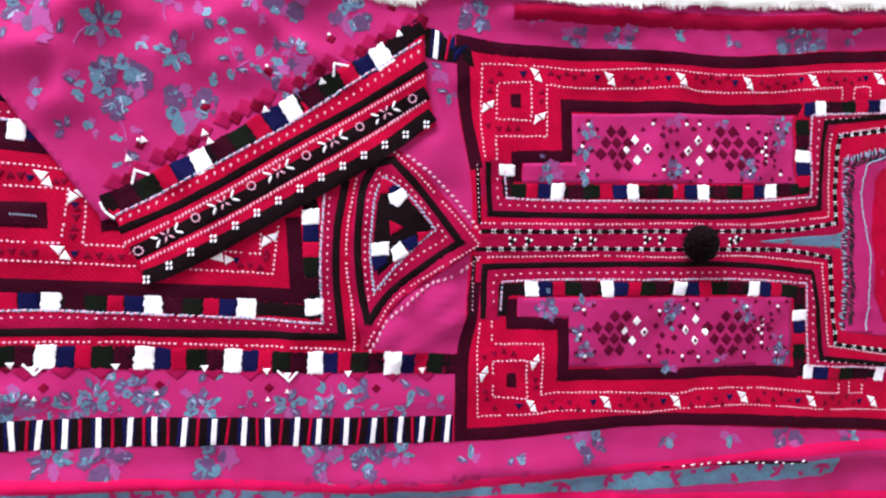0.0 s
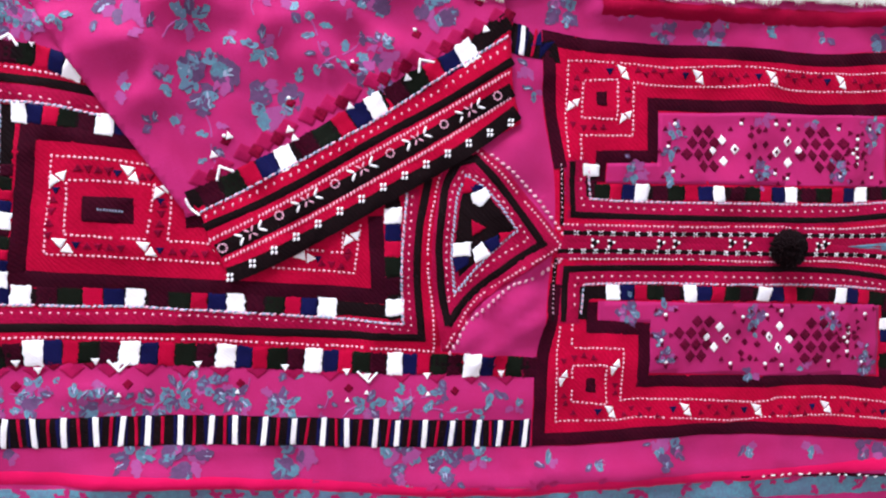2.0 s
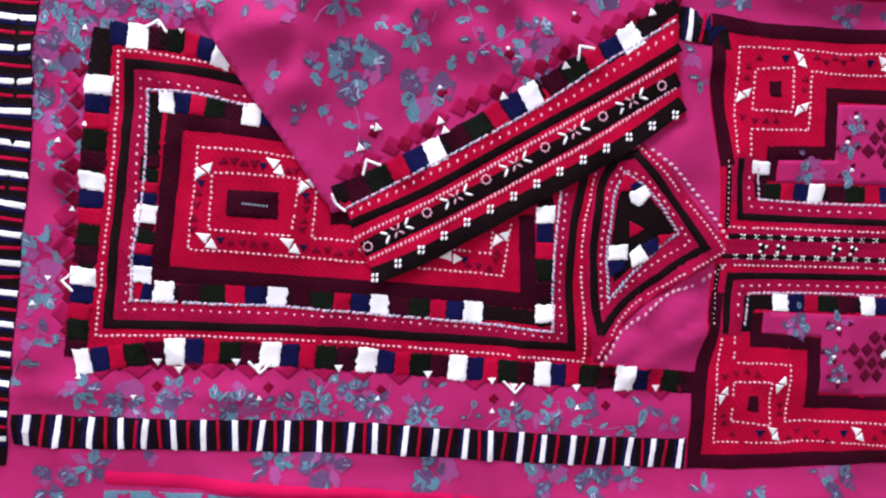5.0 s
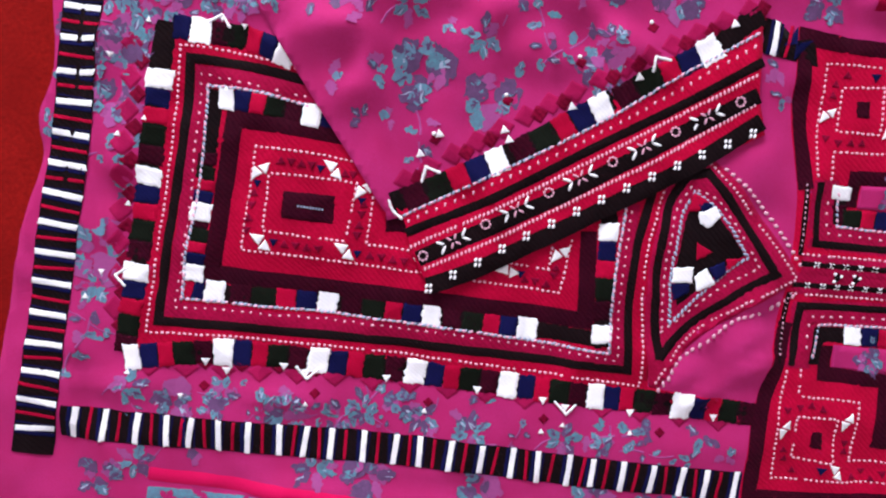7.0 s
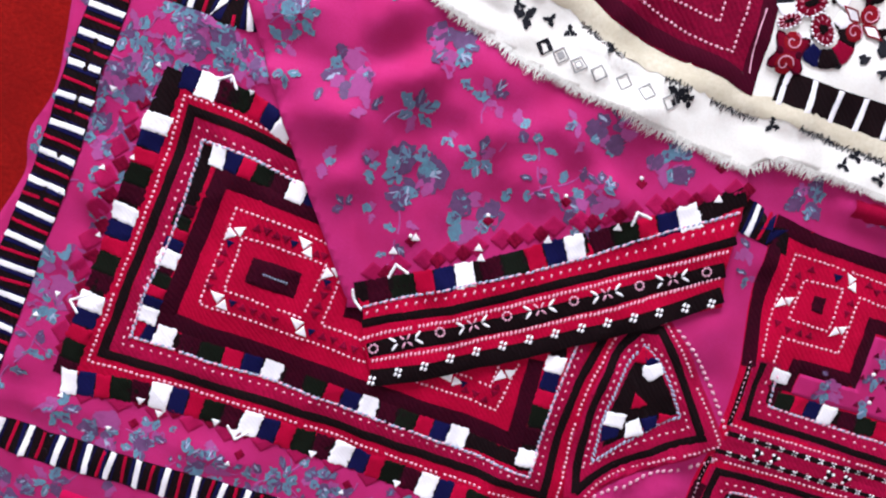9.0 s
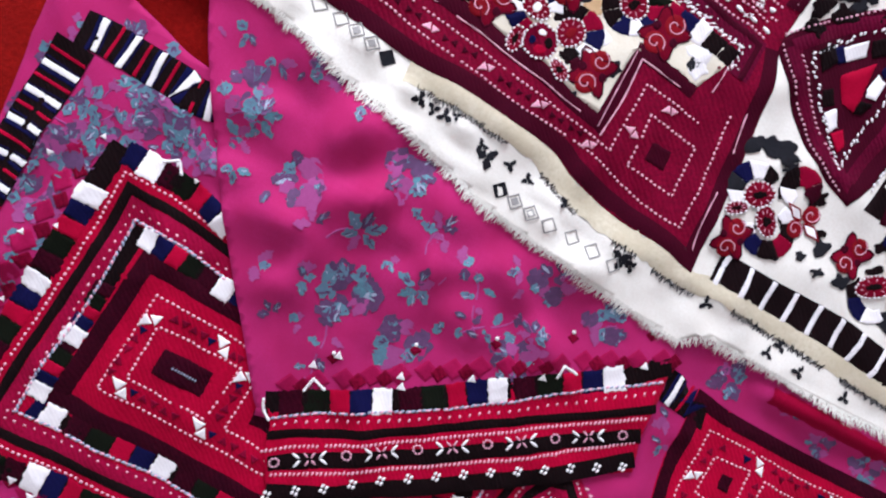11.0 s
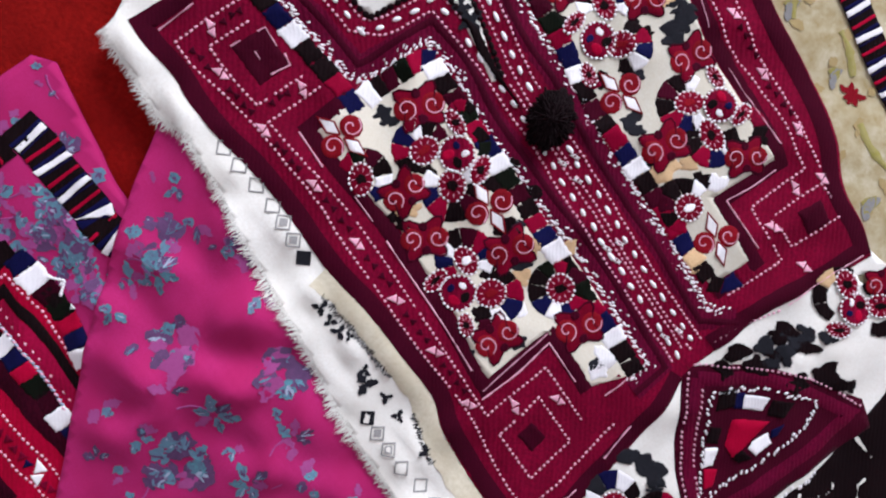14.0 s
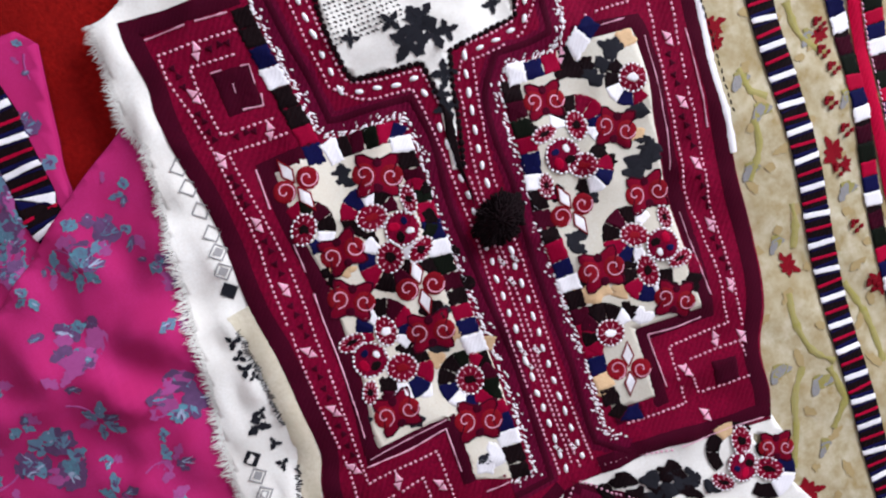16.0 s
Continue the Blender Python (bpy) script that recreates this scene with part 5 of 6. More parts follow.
# dark outer edges, and the dark lines round the two insets
ribbon(plum, [*G.many((420, -8), (310, 28), (228, 52), (240, 84), (276, 150), (294, 205), (326, 272), (366, 335), (412, 430), (456, 540), (504, 622), (544, 710), (582, 800)), E(946, 548), E(1014, 628), E(1064, 676), E(1108, 728), E(1190, 612), E(1290, 458), E(1325, 385)], 0.0130, P0)
ribbon(plum, G.many((1205, -60), (1226, 30), (1262, 170), (1286, 300), (1318, 420), (1334, 520), (1328, 620), (1346, 690), (1350, 726), (1262, 756), (1150, 786), (1062, 826)), 0.0135, P0)
ribbon(plum, G.many((556, 262), (470, 300), (500, 372), (548, 470), (574, 530), (598, 600), (626, 680), (650, 770), (660, 806), (796, 744), (832, 850)), 0.0120, P0)
ribbon(plum, G.many((1010, 62), (1124, 38), (1136, 62), (1156, 130), (1168, 200), (1184, 280), (1204, 370), (1228, 440), (1252, 552), (1134, 592), (1170, 706), (1090, 744)), 0.0115, P0)
# wine-coloured strips along the neck and the centre, with dark lines in them
LEFT_ROW = G.many((505, -50), (525, 0), (546, 46), (576, 110), (602, 158), (640, 160), (690, 152), (736, 140), (760, 185), (796, 265), (823, 335), (845, 390), (862, 435), (882, 498), (912, 587), (943, 675), (966, 738), (1002, 832))
RIGHT_ROW = G.many((932, -50), (930, 0), (925, 42), (870, 75), (820, 95), (828, 160), (838, 215), (852, 290), (862, 325), (882, 390), (905, 445), (920, 490), (945, 565), (968, 640), (990, 700), (1012, 760), (1044, 832))
LEFT_KNOTS = G.many((420, -50), (440, 0), (480, 80), (522, 152), (562, 236), (592, 244), (640, 226), (712, 206), (740, 260), (760, 340), (792, 430), (818, 490), (852, 570), (882, 640), (906, 710), (930, 786), (944, 832), (880, 862))
RIGHT_KNOTS = G.many((975, -50), (985, 0), (1000, 72), (950, 100), (896, 118), (884, 165), (895, 220), (910, 262), (930, 310), (945, 370), (965, 440), (985, 500), (1012, 575), (1038, 645), (1052, 700), (1068, 752), (1086, 786), (1140, 764))


def beside(line, off):
    """The line shifted sideways."""
    line = smooth_line(line)
    ns = normals(line)
    return [p + n * off for p, n in zip(line[::4], ns[::4])]


for row, knots, sgn in ((LEFT_ROW, LEFT_KNOTS, 1), (RIGHT_ROW, RIGHT_KNOTS, -1)):
    ribbon(wine, beside(knots, sgn * 0.0090), 0.0180, P0 - 0.0002)
    ribbon(plum, beside(knots, sgn * 0.0115), 0.0055, P0 + 0.0003)
    stitches(white, row, 0.0136, 0.0074, 0.0036, P1 - 0.0002, 0, 0.05, gaps=0.03)
    for off in (-0.0060, 0.0060):
        stitches(dots, beside(row, off), 0.0043, 0.0027, 0.0019, P1 - 0.0002)
    # knotted white edge, thick and uneven, fading into single dots
    for off, gap, lost in ((0.0, 0.0030, 0.10), (-0.0016 * sgn, 0.0034, 0.20), (0.0018 * sgn, 0.0036, 0.30), (0.0042 * sgn, 0.0042, 0.45)):
        stitches(white, beside(knots, off), gap, 0.0032, 0.0016, P1 - 0.0004, 35, 0.6, gaps=lost)
for x, y in ((888, 462), (910, 456), (905, 497), (925, 622), (948, 618), (936, 646), (606, 158), (985, 792), (1012, 788)):
    crosses(white, G.many((x - 5, y - 5), (x + 5, y + 5)), 0.0040, 0.0042, P1, 0.0020)
# dotted borders
DOTTED = [[*G.many((422, 52), (350, 74), (278, 99), (300, 148), (332, 195), (385, 283), (415, 345), (440, 395), (463, 450), (478, 500), (519, 600), (557, 700), (590, 770), (622, 846)), E(1036, 606), E(1070, 644), E(1100, 668), E(1160, 590), E(1225, 490)],
          G.many((418, 96), (334, 120), (362, 186), (392, 240), (484, 208)), [*G.many((512, 234), (404, 272), (443, 345), (470, 392), (500, 450), (520, 495), (560, 600), (597, 700), (622, 770), (652, 856), (772, 796), (790, 842), (812, 900))],
          E.many((1030, 545), (1085, 465), (1155, 535), (1097, 612), (1030, 545)),
          G.many((1140, -50), (1148, 0), (1165, 100), (1188, 200), (1206, 290), (1216, 350), (1240, 400), (1256, 440), (1270, 480), (1280, 530), (1290, 572), (1184, 614), (1200, 670), (1216, 714), (1112, 750)),
          G.many((1176, -50), (1186, 0), (1200, 80), (1215, 150), (1236, 250), (1256, 350), (1280, 430), (1302, 520), (1314, 575)), G.many((1212, 642), (1308, 602), (1332, 660), (1240, 696), (1212, 642)), G.many((1060, 828), (1120, 806), (1196, 796)), G.many((1030, 28), (1110, 2))]
for line in DOTTED:
    stitches(dots, line, 0.0043, 0.0027, 0.0020, P0, gaps=0.02)
for x, y, t in ((346, 90, 0.3), (342, 170, 0.9), (476, 230, 0.3), (392, 283, 0.7), (455, 397, 0.8), (503, 512, 0.8), (546, 622, 1.2), (590, 725, 1.2), (625, 828, 1.2), (703, 850, 0.3), (778, 855, 1.0), (1180, 68, 0.8), (1205, 180, 0.9), (1230, 288, 0.9), (1260, 398, 0.7), (1290, 503, 0.6), (1268, 600, 0.4), (1312, 594, 0.8), (1248, 733, 0.9), (1212, 655, 1.1), (992, 98, 0.2)):
    bow(bows, *G(x, y), t, 0.0062, P0)
for x, y, dx, dy, n in ((306, 120, 9, 16, 3), (352, 200, 9, 16, 4), (410, 312, 9, 17, 4), (470, 425, 9, 20, 4), (515, 540, 9, 18, 4), (558, 650, 8, 18, 4), (600, 750, 8, 18, 4), (372, 85, 16, -5, 3), (420, 240, 15, -5, 3), (1182, 95, 5, 18, 4), (1206, 205, 6, 18, 4), (1236, 312, 7, 18, 4), (1266, 420, 7, 18, 4)):
    for k in range(n):
        wedge(dark_bits, *G(x + dx * k, y + dy * k), k * 3.14 + 0.6, 0.0036, P0)
for q in (G.many((372, 130), (440, 113), (466, 186), (406, 208)), E.many((1060, 540), (1082, 512), (1112, 535), (1092, 566)), G.many((1258, 640), (1300, 628), (1308, 668), (1268, 682))):
    part("dark_centre", patch(Acc(), q, P0), PLUM, panel, "dark plum stitched square")
for line in (((254, 70), (328, 44)), ((345, 38), (402, 22)), ((372, 130), (392, 124)), ((425, 117), (440, 113), (452, 150)), ((462, 165), (466, 186), (430, 194)), ((412, 148), (417, 164)), ((452, 300), (478, 370)), ((520, 432), (540, 482)), ((555, 520), (576, 576), (600, 640), (622, 700), (645, 772)), ((650, 825), (720, 796), (788, 756), (815, 830)), ((860, 868), (900, 848)), ((1140, 62), (1162, 150), (1182, 250), (1186, 300)), ((1203, 375), (1228, 440), (1256, 520)), ((1146, 592), (1200, 578), (1242, 562)), ((1146, 592), (1166, 650), (1180, 684)), ((1212, 50), (1234, 140), (1252, 225)), ((1205, 790), (1280, 760), (1350, 738)), ((1060, 46), (1104, 32))):
    part("chalk_line", ribbon(Acc(), G.many(*line), 0.0011, P0 + 0.0004, 0.0002, 0.0006), ROSE, panel, "thin pale stitched line")
for line in (((1118, 712), (1150, 655), (1180, 618)), ((1220, 555), (1258, 490)), ((985, 470), (1045, 395), (1080, 350))):
    part("chalk_line", ribbon(Acc(), E.many(*line), 0.0011, P0 + 0.0004, 0.0002, 0.0006), ROSE, panel, "thin pale stitched line")
part("plum_border", plum, PLUM, panel, "dark plum stitched border")
part("wine_field", wine, WINE, panel, "wine red stitched strips along the neck and centre")
for acc, mat, name, lab in ((dots, ROSE, "dotted_stitching", "rows of pale dots of stitching"), (white, WHITE, "white_stitching", "white dashes and knotted edge stitching")):
    tagged(part(name, acc, mat, panel, lab), kind="stuff")

# cream insets and their coloured patches
K0 = P0 + 0.0005
inset_a = cloth("cream_inset", G.many((482, 306), (560, 272), (720, 240), (750, 330), (790, 430), (840, 560), (875, 650), (900, 730), (926, 840), (836, 846), (790, 736), (670, 792), (658, 760), (640, 668), (610, 592), (590, 522), (562, 470), (520, 400), (500, 352)), P0, SAND_CREAM, panel, "cream cotton inset with embroidered rosettes", 0.006, thick=0.0006)
inset_b = cloth("cream_inset", G.many((900, 130), (1010, 80), (1116, 50), (1122, 64), (1142, 130), (1152, 200), (1168, 280), (1188, 370), (1212, 440), (1240, 544), (1124, 582), (1166, 702), (1084, 726), (1040, 610), (1000, 500), (950, 350), (920, 240)), P0, SAND_CREAM, panel, "cream cotton inset with embroidered rosettes", 0.006, thick=0.0006)
SHADES = {"k": BLACK, "w": WHITE, "n": NAVY, "r": CARMINE, "g": GREEN, "p": PLUM, "b": BURGUNDY, "c": CHARCOAL, "s": SAND}


def colour_run(pts, width, colours, parent, lift):
    """A band of patches end to end along a line; colours: one letter a patch, a dot leaves a gap."""
    line = smooth_line(pts)
    total = sum((b - a).length for a, b in zip(line, line[1:]))
    cuts = [(k + (random.uniform(-0.14, 0.14) if 0 < k < len(colours) else 0)) * total / len(colours) for k in range(len(colours) + 1)]
    for key, a, b in zip(colours, cuts, cuts[1:]):
        if key != ".":
            grow = 0.0006 if key == "w" else 0.0
            block(line, max(0.0, a - grow), min(total, b + grow), width * (1.12 if key == "w" else 1.0), lift + (0.0001 if key == "w" else 0.0), SHADES[key], parent, "", 0.0006).name = "patch"


colour_run(G.many((575, 276), (600, 262), (640, 248), (690, 234), (712, 240)), 0.0150, "wkpgrn", panel, K0 - 0.0002)
colour_run(G.many((706, 240), (722, 288), (742, 340), (766, 405), (786, 465), (806, 515), (822, 565), (846, 625), (868, 690), (888, 742), (908, 800), (922, 842)), 0.0150, "wkpgrnwgpkrnwkpgrnwkk", panel, K0 - 0.0002)
colour_run(G.many((424, 15), (445, 60), (470, 110), (495, 155), (518, 198), (548, 252), (562, 290)), 0.0135, "kknwkkrn", panel, K0 - 0.0002)
colour_run(G.many((1046, 36), (1024, 72), (1000, 102), (950, 120), (895, 136)), 0.0140, "nwkrnw", panel, K0 - 0.0002)
colour_run(G.many((900, 145), (908, 180), (924, 230), (938, 285), (950, 345), (966, 400), (990, 460), (1012, 515), (1030, 565), (1050, 622), (1064, 665), (1084, 716)), 0.0145, "kpgrnwkpkrnwkprrnsk", panel, K0 - 0.0002)
colour_run(G.many((1084, 722), (1115, 738), (1160, 716)), 0.0130, "knb", panel, K0 - 0.0002)


def oval(chart, x, y, rx, ry, n=18, tilt=0.0):
    """Places round a tilted oval, in chart units."""
    c, s = math.cos(radians(tilt)), math.sin(radians(tilt))
    out = []
    for k in range(n):
        a, b = rx * math.cos(k * 2 * math.pi / n), ry * math.sin(k * 2 * math.pi / n)
        out.append(chart(x + c * a + s * b, y - (c * b - s * a)))
    return out


def lobe(chart, x, y, rx, ry, parent, mat=None, tilt=0.0, heart=None):
    """A red petal with a ring of white dots and a worked heart."""
    part("petal", patch(Acc(), oval(chart, x, y, rx, ry, 18, tilt), K0 + 0.0002, 0.0001, 0.0010), mat or PETAL, parent, "red stitched petal")
    acc = Acc()
    stitches(acc, oval(chart, x, y, rx * 0.95, ry * 0.95, 18, tilt), 0.0037, 0.0026, 0.0019, K0 + 0.0005, 0, 0.1, closed=True)
    part("petal_edge", acc, WHITE, parent, "ring of white dots")
    part("petal_heart", patch(Acc(), oval(chart, x, y, rx * 0.45, ry * 0.3, 10, tilt), K0 + 0.0004, 0.0001, 0.0018), heart or BLACK, parent, "small stitched centre")
    acc = Acc()
    for k in range(9):
        a = k * 0.7 + x
        p = Vector(chart(x + rx * 0.62 * math.cos(a), y + ry * 0.6 * math.sin(a)))
        dome(acc, p, (p - Vector(chart(x, y))).normalized(), 0.0034, 0.0007, K0 + 0.0005, 0.0001)
    part("petal_stitching", acc, SAND if k % 2 else ROSE, parent, "pale stitches on the petal")


def rosette_heart(chart, x, y, r, parent):
    """The round middle of a rosette: a ring of dots with four small coloured petals inside."""
    part("petal", patch(Acc(), oval(chart, x, y, r, r), K0 + 0.0004, 0.0001, 0.0008), BURGUNDY, parent, "round stitched middle of a rosette")
    acc = Acc()
    stitches(acc, oval(chart, x, y, r * 0.95, r * 0.95), 0.0037, 0.0026, 0.0020, K0 + 0.0007, 0, 0.1, closed=True)
    part("petal_edge", acc, WHITE, parent, "ring of white dots")
    for k, (mat, s) in enumerate(((RED, 0.36), (NAVY, 0.26), (WHITE, 0.24), (BLACK, 0.34))):
        a = radians(200 + k * 90 + x)
        part("petal_heart", patch(Acc(), oval(chart, x + r * 0.46 * math.cos(a), y + r * 0.46 * math.sin(a), r * s, r * s * 0.75, 10, -math.degrees(a)), K0 + 0.0006, 0.0001, 0.0008), mat, parent)


def crescent(chart, x, y, r0, r1, a0, a1, colours, parent):
    """A bow of coloured patches round a petal, from a0 to a1 degrees; colours: one letter a patch."""
    step = (a1 - a0) / len(colours)
    for i, key in enumerate(colours):
        b0, pts = a0 + i * step, []
        for k in range(14):
            a = b0 + step * (k / 6 if k < 7 else (13 - k) / 6)
            f = 0.62 + 0.38 * math.sin(math.pi * (a - a0) / (a1 - a0))
            r = r0 + (r1 - r0) * f if k < 7 else r0 - 4
            pts.append(chart(x + r * math.cos(radians(a)), y - r * math.sin(radians(a))))
        part("crescent_patch", patch(Acc(), pts, K0 - 0.0001, 0.0001, 0.0012), SHADES[key], parent)


def swirl(chart, x, y, size, turn, parent, pale=False):
    """A tile with drawn-out corners and two pale spirals; the pale kind has white diamonds between red ones."""
    px, py = chart(x, y)
    u = 0.00042 * size
    put = lambda a, b: (px + u * (math.cos(turn) * a - math.sin(turn) * b), py + u * (math.sin(turn) * a + math.cos(turn) * b))
    pts = []
    for k in range(32):
        a = k * math.pi / 16
        r = 0.60 + 0.50 * abs(math.cos(2 * a)) ** 4
        pts.append(put(r * math.cos(a), r * math.sin(a)))
    rim, curls = Acc(), Acc()
    if pale:
        for sgn in (-1, 1):
            kite = [put(sgn * a, -sgn * b) for a, b in ((0.06, 0.06), (0.58, 0.22), (0.84, 0.84), (0.22, 0.58))]
            part("swirl_tile", patch(Acc(), kite, K0, 0.0001, 0.0005), WHITE, parent, "white stitched kite")
            ribbon(rim, kite, 0.0014, K0 + 0.0003, 0.0001, 0.0003, closed=True)
    else:
        part("swirl_tile", patch(Acc(), pts, K0, 0.0001, 0.0010), PETAL, parent, "stitched tile with spirals")
        ribbon(rim, pts, 0.0015, K0 + 0.0003, 0.0001, 0.0004, closed=True)
    part("tile_edge", rim, RUST if pale else PLUM, parent, "stitched tile outline")
    for sgn in (-1, 1):
        cx, cy = put(sgn * 0.40, sgn * 0.34)
        part("curl", patch(Acc(), [(cx + 0.46 * u * math.cos(k * 0.524), cy + 0.46 * u * math.sin(k * 0.524)) for k in range(12)], K0 + 0.0002, 0.0001, 0.0004), RUST, parent)
        spiral = [(cx + u * (0.06 + 0.036 * k) * math.cos(sgn * k * 0.7 + turn), cy + u * (0.06 + 0.036 * k) * math.sin(sgn * k * 0.7 + turn)) for k in range(11)]
        ribbon(curls, [tuple(p) for p in smooth_line(spiral, 0.0012, 170)], 0.0010, K0 + 0.0005, 0.0001, 0.0)
        if not pale:
            part("curl", patch(Acc(), [put(sgn * 0.34 + 0.2 * math.cos(k * 0.785), -sgn * 0.34 + 0.2 * math.sin(k * 0.785)) for k in range(8)], K0 + 0.0002, 0.0001, 0.0008), PLUM, parent)
    part("spiral", curls, ROSE, parent, "pale spirals")


def blots(chart, spots, parent, mat, label):
    """Irregular leaves: place and size in chart units."""
    for x, y, s in spots:
        pts = []
        for k in range(18):
            a = k * math.pi / 9
            r = s * (0.85 + 0.75 * noise.noise(Vector((math.cos(a) * 1.4 + x, math.sin(a) * 1.4 + y, 0.5))))
            pts.append(chart(x + r * math.cos(a), y - 0.75 * r * math.sin(a)))
        part("blot", patch(Acc(), pts, K0 - 0.0003, 0.00008, 0.0010), mat, parent, label)


for x, y, rx, ry, tilt in ((658, 385, 29, 24, -20), (690, 455, 24, 29, 10), (744, 440, 16, 28, 40), (722, 352, 14, 26, -20), (538, 406, 22, 30, 15), (683, 586, 20, 27, -20), (712, 652, 29, 25, 0), (622, 608, 26, 14, -30), (655, 694, 14, 22, 0), (832, 672, 25, 27, 0)):
    lobe(G, x, y, rx, ry, inset_a, None, tilt, WHITE if (x, y) == (683, 586) else RUST if rx > 27 else None)
for x, y, rx, ry, tilt in ((1018, 222, 18, 27, -20), (1030, 292, 27, 22, 0), (960, 238, 24, 14, -30), (966, 328, 13, 22, -10), (1120, 415, 25, 20, 0), (1145, 478, 19, 30, -20), (1202, 456, 24, 13, -30), (1176, 384, 12, 22, -15), (1116, 138, 25, 26, 0), (1078, 588, 26, 24, 0)):
    lobe(G, x, y, rx, ry, inset_b, None, tilt, WHITE if (x, y) in ((1116, 138), (1078, 588)) else RUST if rx > 24 else None)
rosette_heart(G, 711, 404, 32, inset_a)
rosette_heart(G, 655, 636, 32, inset_a)
rosette_heart(G, 994, 276, 32, inset_b)
rosette_heart(G, 1170, 432, 30, inset_b)
for x, y, r0, r1, a0, a1, colours in ((658, 388, 30, 62, 20, 215, "pkwnrk"), (690, 456, 30, 62, 130, 395, "wnrkpkw"), (538, 408, 28, 58, -70, 135, "nwkpgr"), (682, 588, 26, 60, -40, 215, "wnrpkwnr"), (712, 654, 30, 58, -110, 60, "wnrk"), (660, 690, 22, 48, 270, 400, "kpk"), (832, 672, 28, 58, 60, 290, "rgkknwn"), (832, 672, 26, 52, -80, 50, "rgp"), (735, 350, 18, 36, 20, 150, "krb"), (722, 395, 34, 54, -40, 40, "gk")):
    crescent(G, x, y, r0, r1, a0, a1, colours, inset_a)
for x, y, r0, r1, a0, a1, colours in ((1018, 222, 24, 56, -40, 190, "wnrbkkw"), (1032, 294, 26, 54, -110, 60, "kwnrk"), (1122, 416, 26, 58, 50, 300, "wkpkrnw"), (1145, 480, 24, 54, 130, 370, "kkrnwk"), (1116, 138, 28, 52, 130, 310, "kkwnr"), (1078, 588, 28, 54, 30, 250, "wkkpkr"), (1205, 480, 18, 40, -60, 100, "kbr"), (975, 318, 16, 36, 200, 330, "rbk")):
    crescent(G, x, y, r0, r1, a0, a1, colours, inset_b)
for x, y, size, turn, pale in ((524, 327, 44, 0.95, True), (668, 310, 46, 0.35, False), (606, 446, 42, 0.8, False), (744, 506, 46, 0.6, True), (622, 532, 44, 0.2, False), (762, 586, 46, 0.5, False), (702, 728, 44, 0.7, False), (846, 742, 46, 0.4, False)):
    swirl(G, x, y, size, turn, inset_a, pale)
for x, y, size, turn, pale in ((962, 178, 40, 0.5, False), (1012, 372, 44, 0.9, True), (1088, 226, 42, 0.2, False), (1146, 340, 44, 0.6, False), (1062, 476, 46, 0.6, False), (1192, 528, 42, 0.2, False), (1112, 652, 44, 0.4, True)):
    swirl(G, x, y, size, turn, inset_b, pale)
blots(G, ((755, 545, 24), (772, 560, 20), (815, 500, 26), (640, 405, 18), (655, 420, 18), (760, 400, 22), (700, 505, 18), (770, 470, 24), (690, 685, 26), (720, 615, 20), (585, 480, 18), (590, 500, 16), (800, 440, 18)), inset_a, BLACK, "black stitched leaf")
blots(G, ((1052, 545, 22), (1108, 548, 24), (1030, 500, 16), (930, 225, 20), (1060, 270, 20), (1080, 285, 18), (1000, 120, 30), (1035, 112, 24), (985, 345, 18), (1220, 500, 22), (1180, 500, 20)), inset_b, BLACK, "black stitched leaf")
blots(G, ((604, 306, 24), (612, 322, 18), (785, 552, 18), (776, 618, 16), (738, 742, 18), (650, 742, 14), (858, 812, 16)), inset_a, CHARCOAL, "charcoal printed leaf")
blots(G, ((1075, 82, 28), (1050, 135, 24), (1066, 118, 20), (1118, 200, 26), (1140, 280, 36), (1125, 310, 26), (1150, 262, 26), (1016, 420, 24), (1024, 440, 18), (1040, 350, 20), (1135, 245, 14)), inset_b, CHARCOAL, "charcoal printed leaf")
blots(G, ((604, 478, 26), (795, 592, 34), (848, 604, 26), (770, 640, 20), (592, 520, 14)), inset_a, SAND, "sand-coloured cotton patch")
blots(G, ((1108, 68, 22), (1122, 240, 20), (1055, 512, 30), (1100, 516, 24), (1068, 690, 16)), inset_b, SAND, "sand-coloured cotton patch")
blots(G, ((880, 800, 26), (860, 825, 20), (752, 690, 16), (1135, 556, 22)), inset_a, WHITE, "white stitched leaf")

# neck opening
neck = cloth("neck_inset", G.many((545, -90), (572, 40), (602, 102), (622, 138), (680, 126), (744, 112), (772, 165), (800, 300), (808, 300), (806, 210), (792, 92), (850, 60), (908, 30), (900, -90)), P0, CREAM, panel, "cream cotton in the neck opening with charcoal print", 0.006, thick=0.0008)
beads = Acc()
stitches(beads, G.many((540, -60), (570, 40), (600, 105), (622, 140), (680, 128), (746, 112), (772, 165), (800, 230), (812, 300)), 0.0052, 0.0058, 0.0046, P0 + 0.0006, 0, 0.05, gaps=0)
stitches(beads, G.many((905, -60), (912, 28), (850, 60), (794, 90), (802, 160), (812, 220), (820, 300)), 0.0052, 0.0058, 0.0046, P0 + 0.0006, 0, 0.05, gaps=0)
tagged(part("neck_edging", beads, BLACK, panel, "black scalloped edging round the neck"), kind="stuff")
prints = Acc()
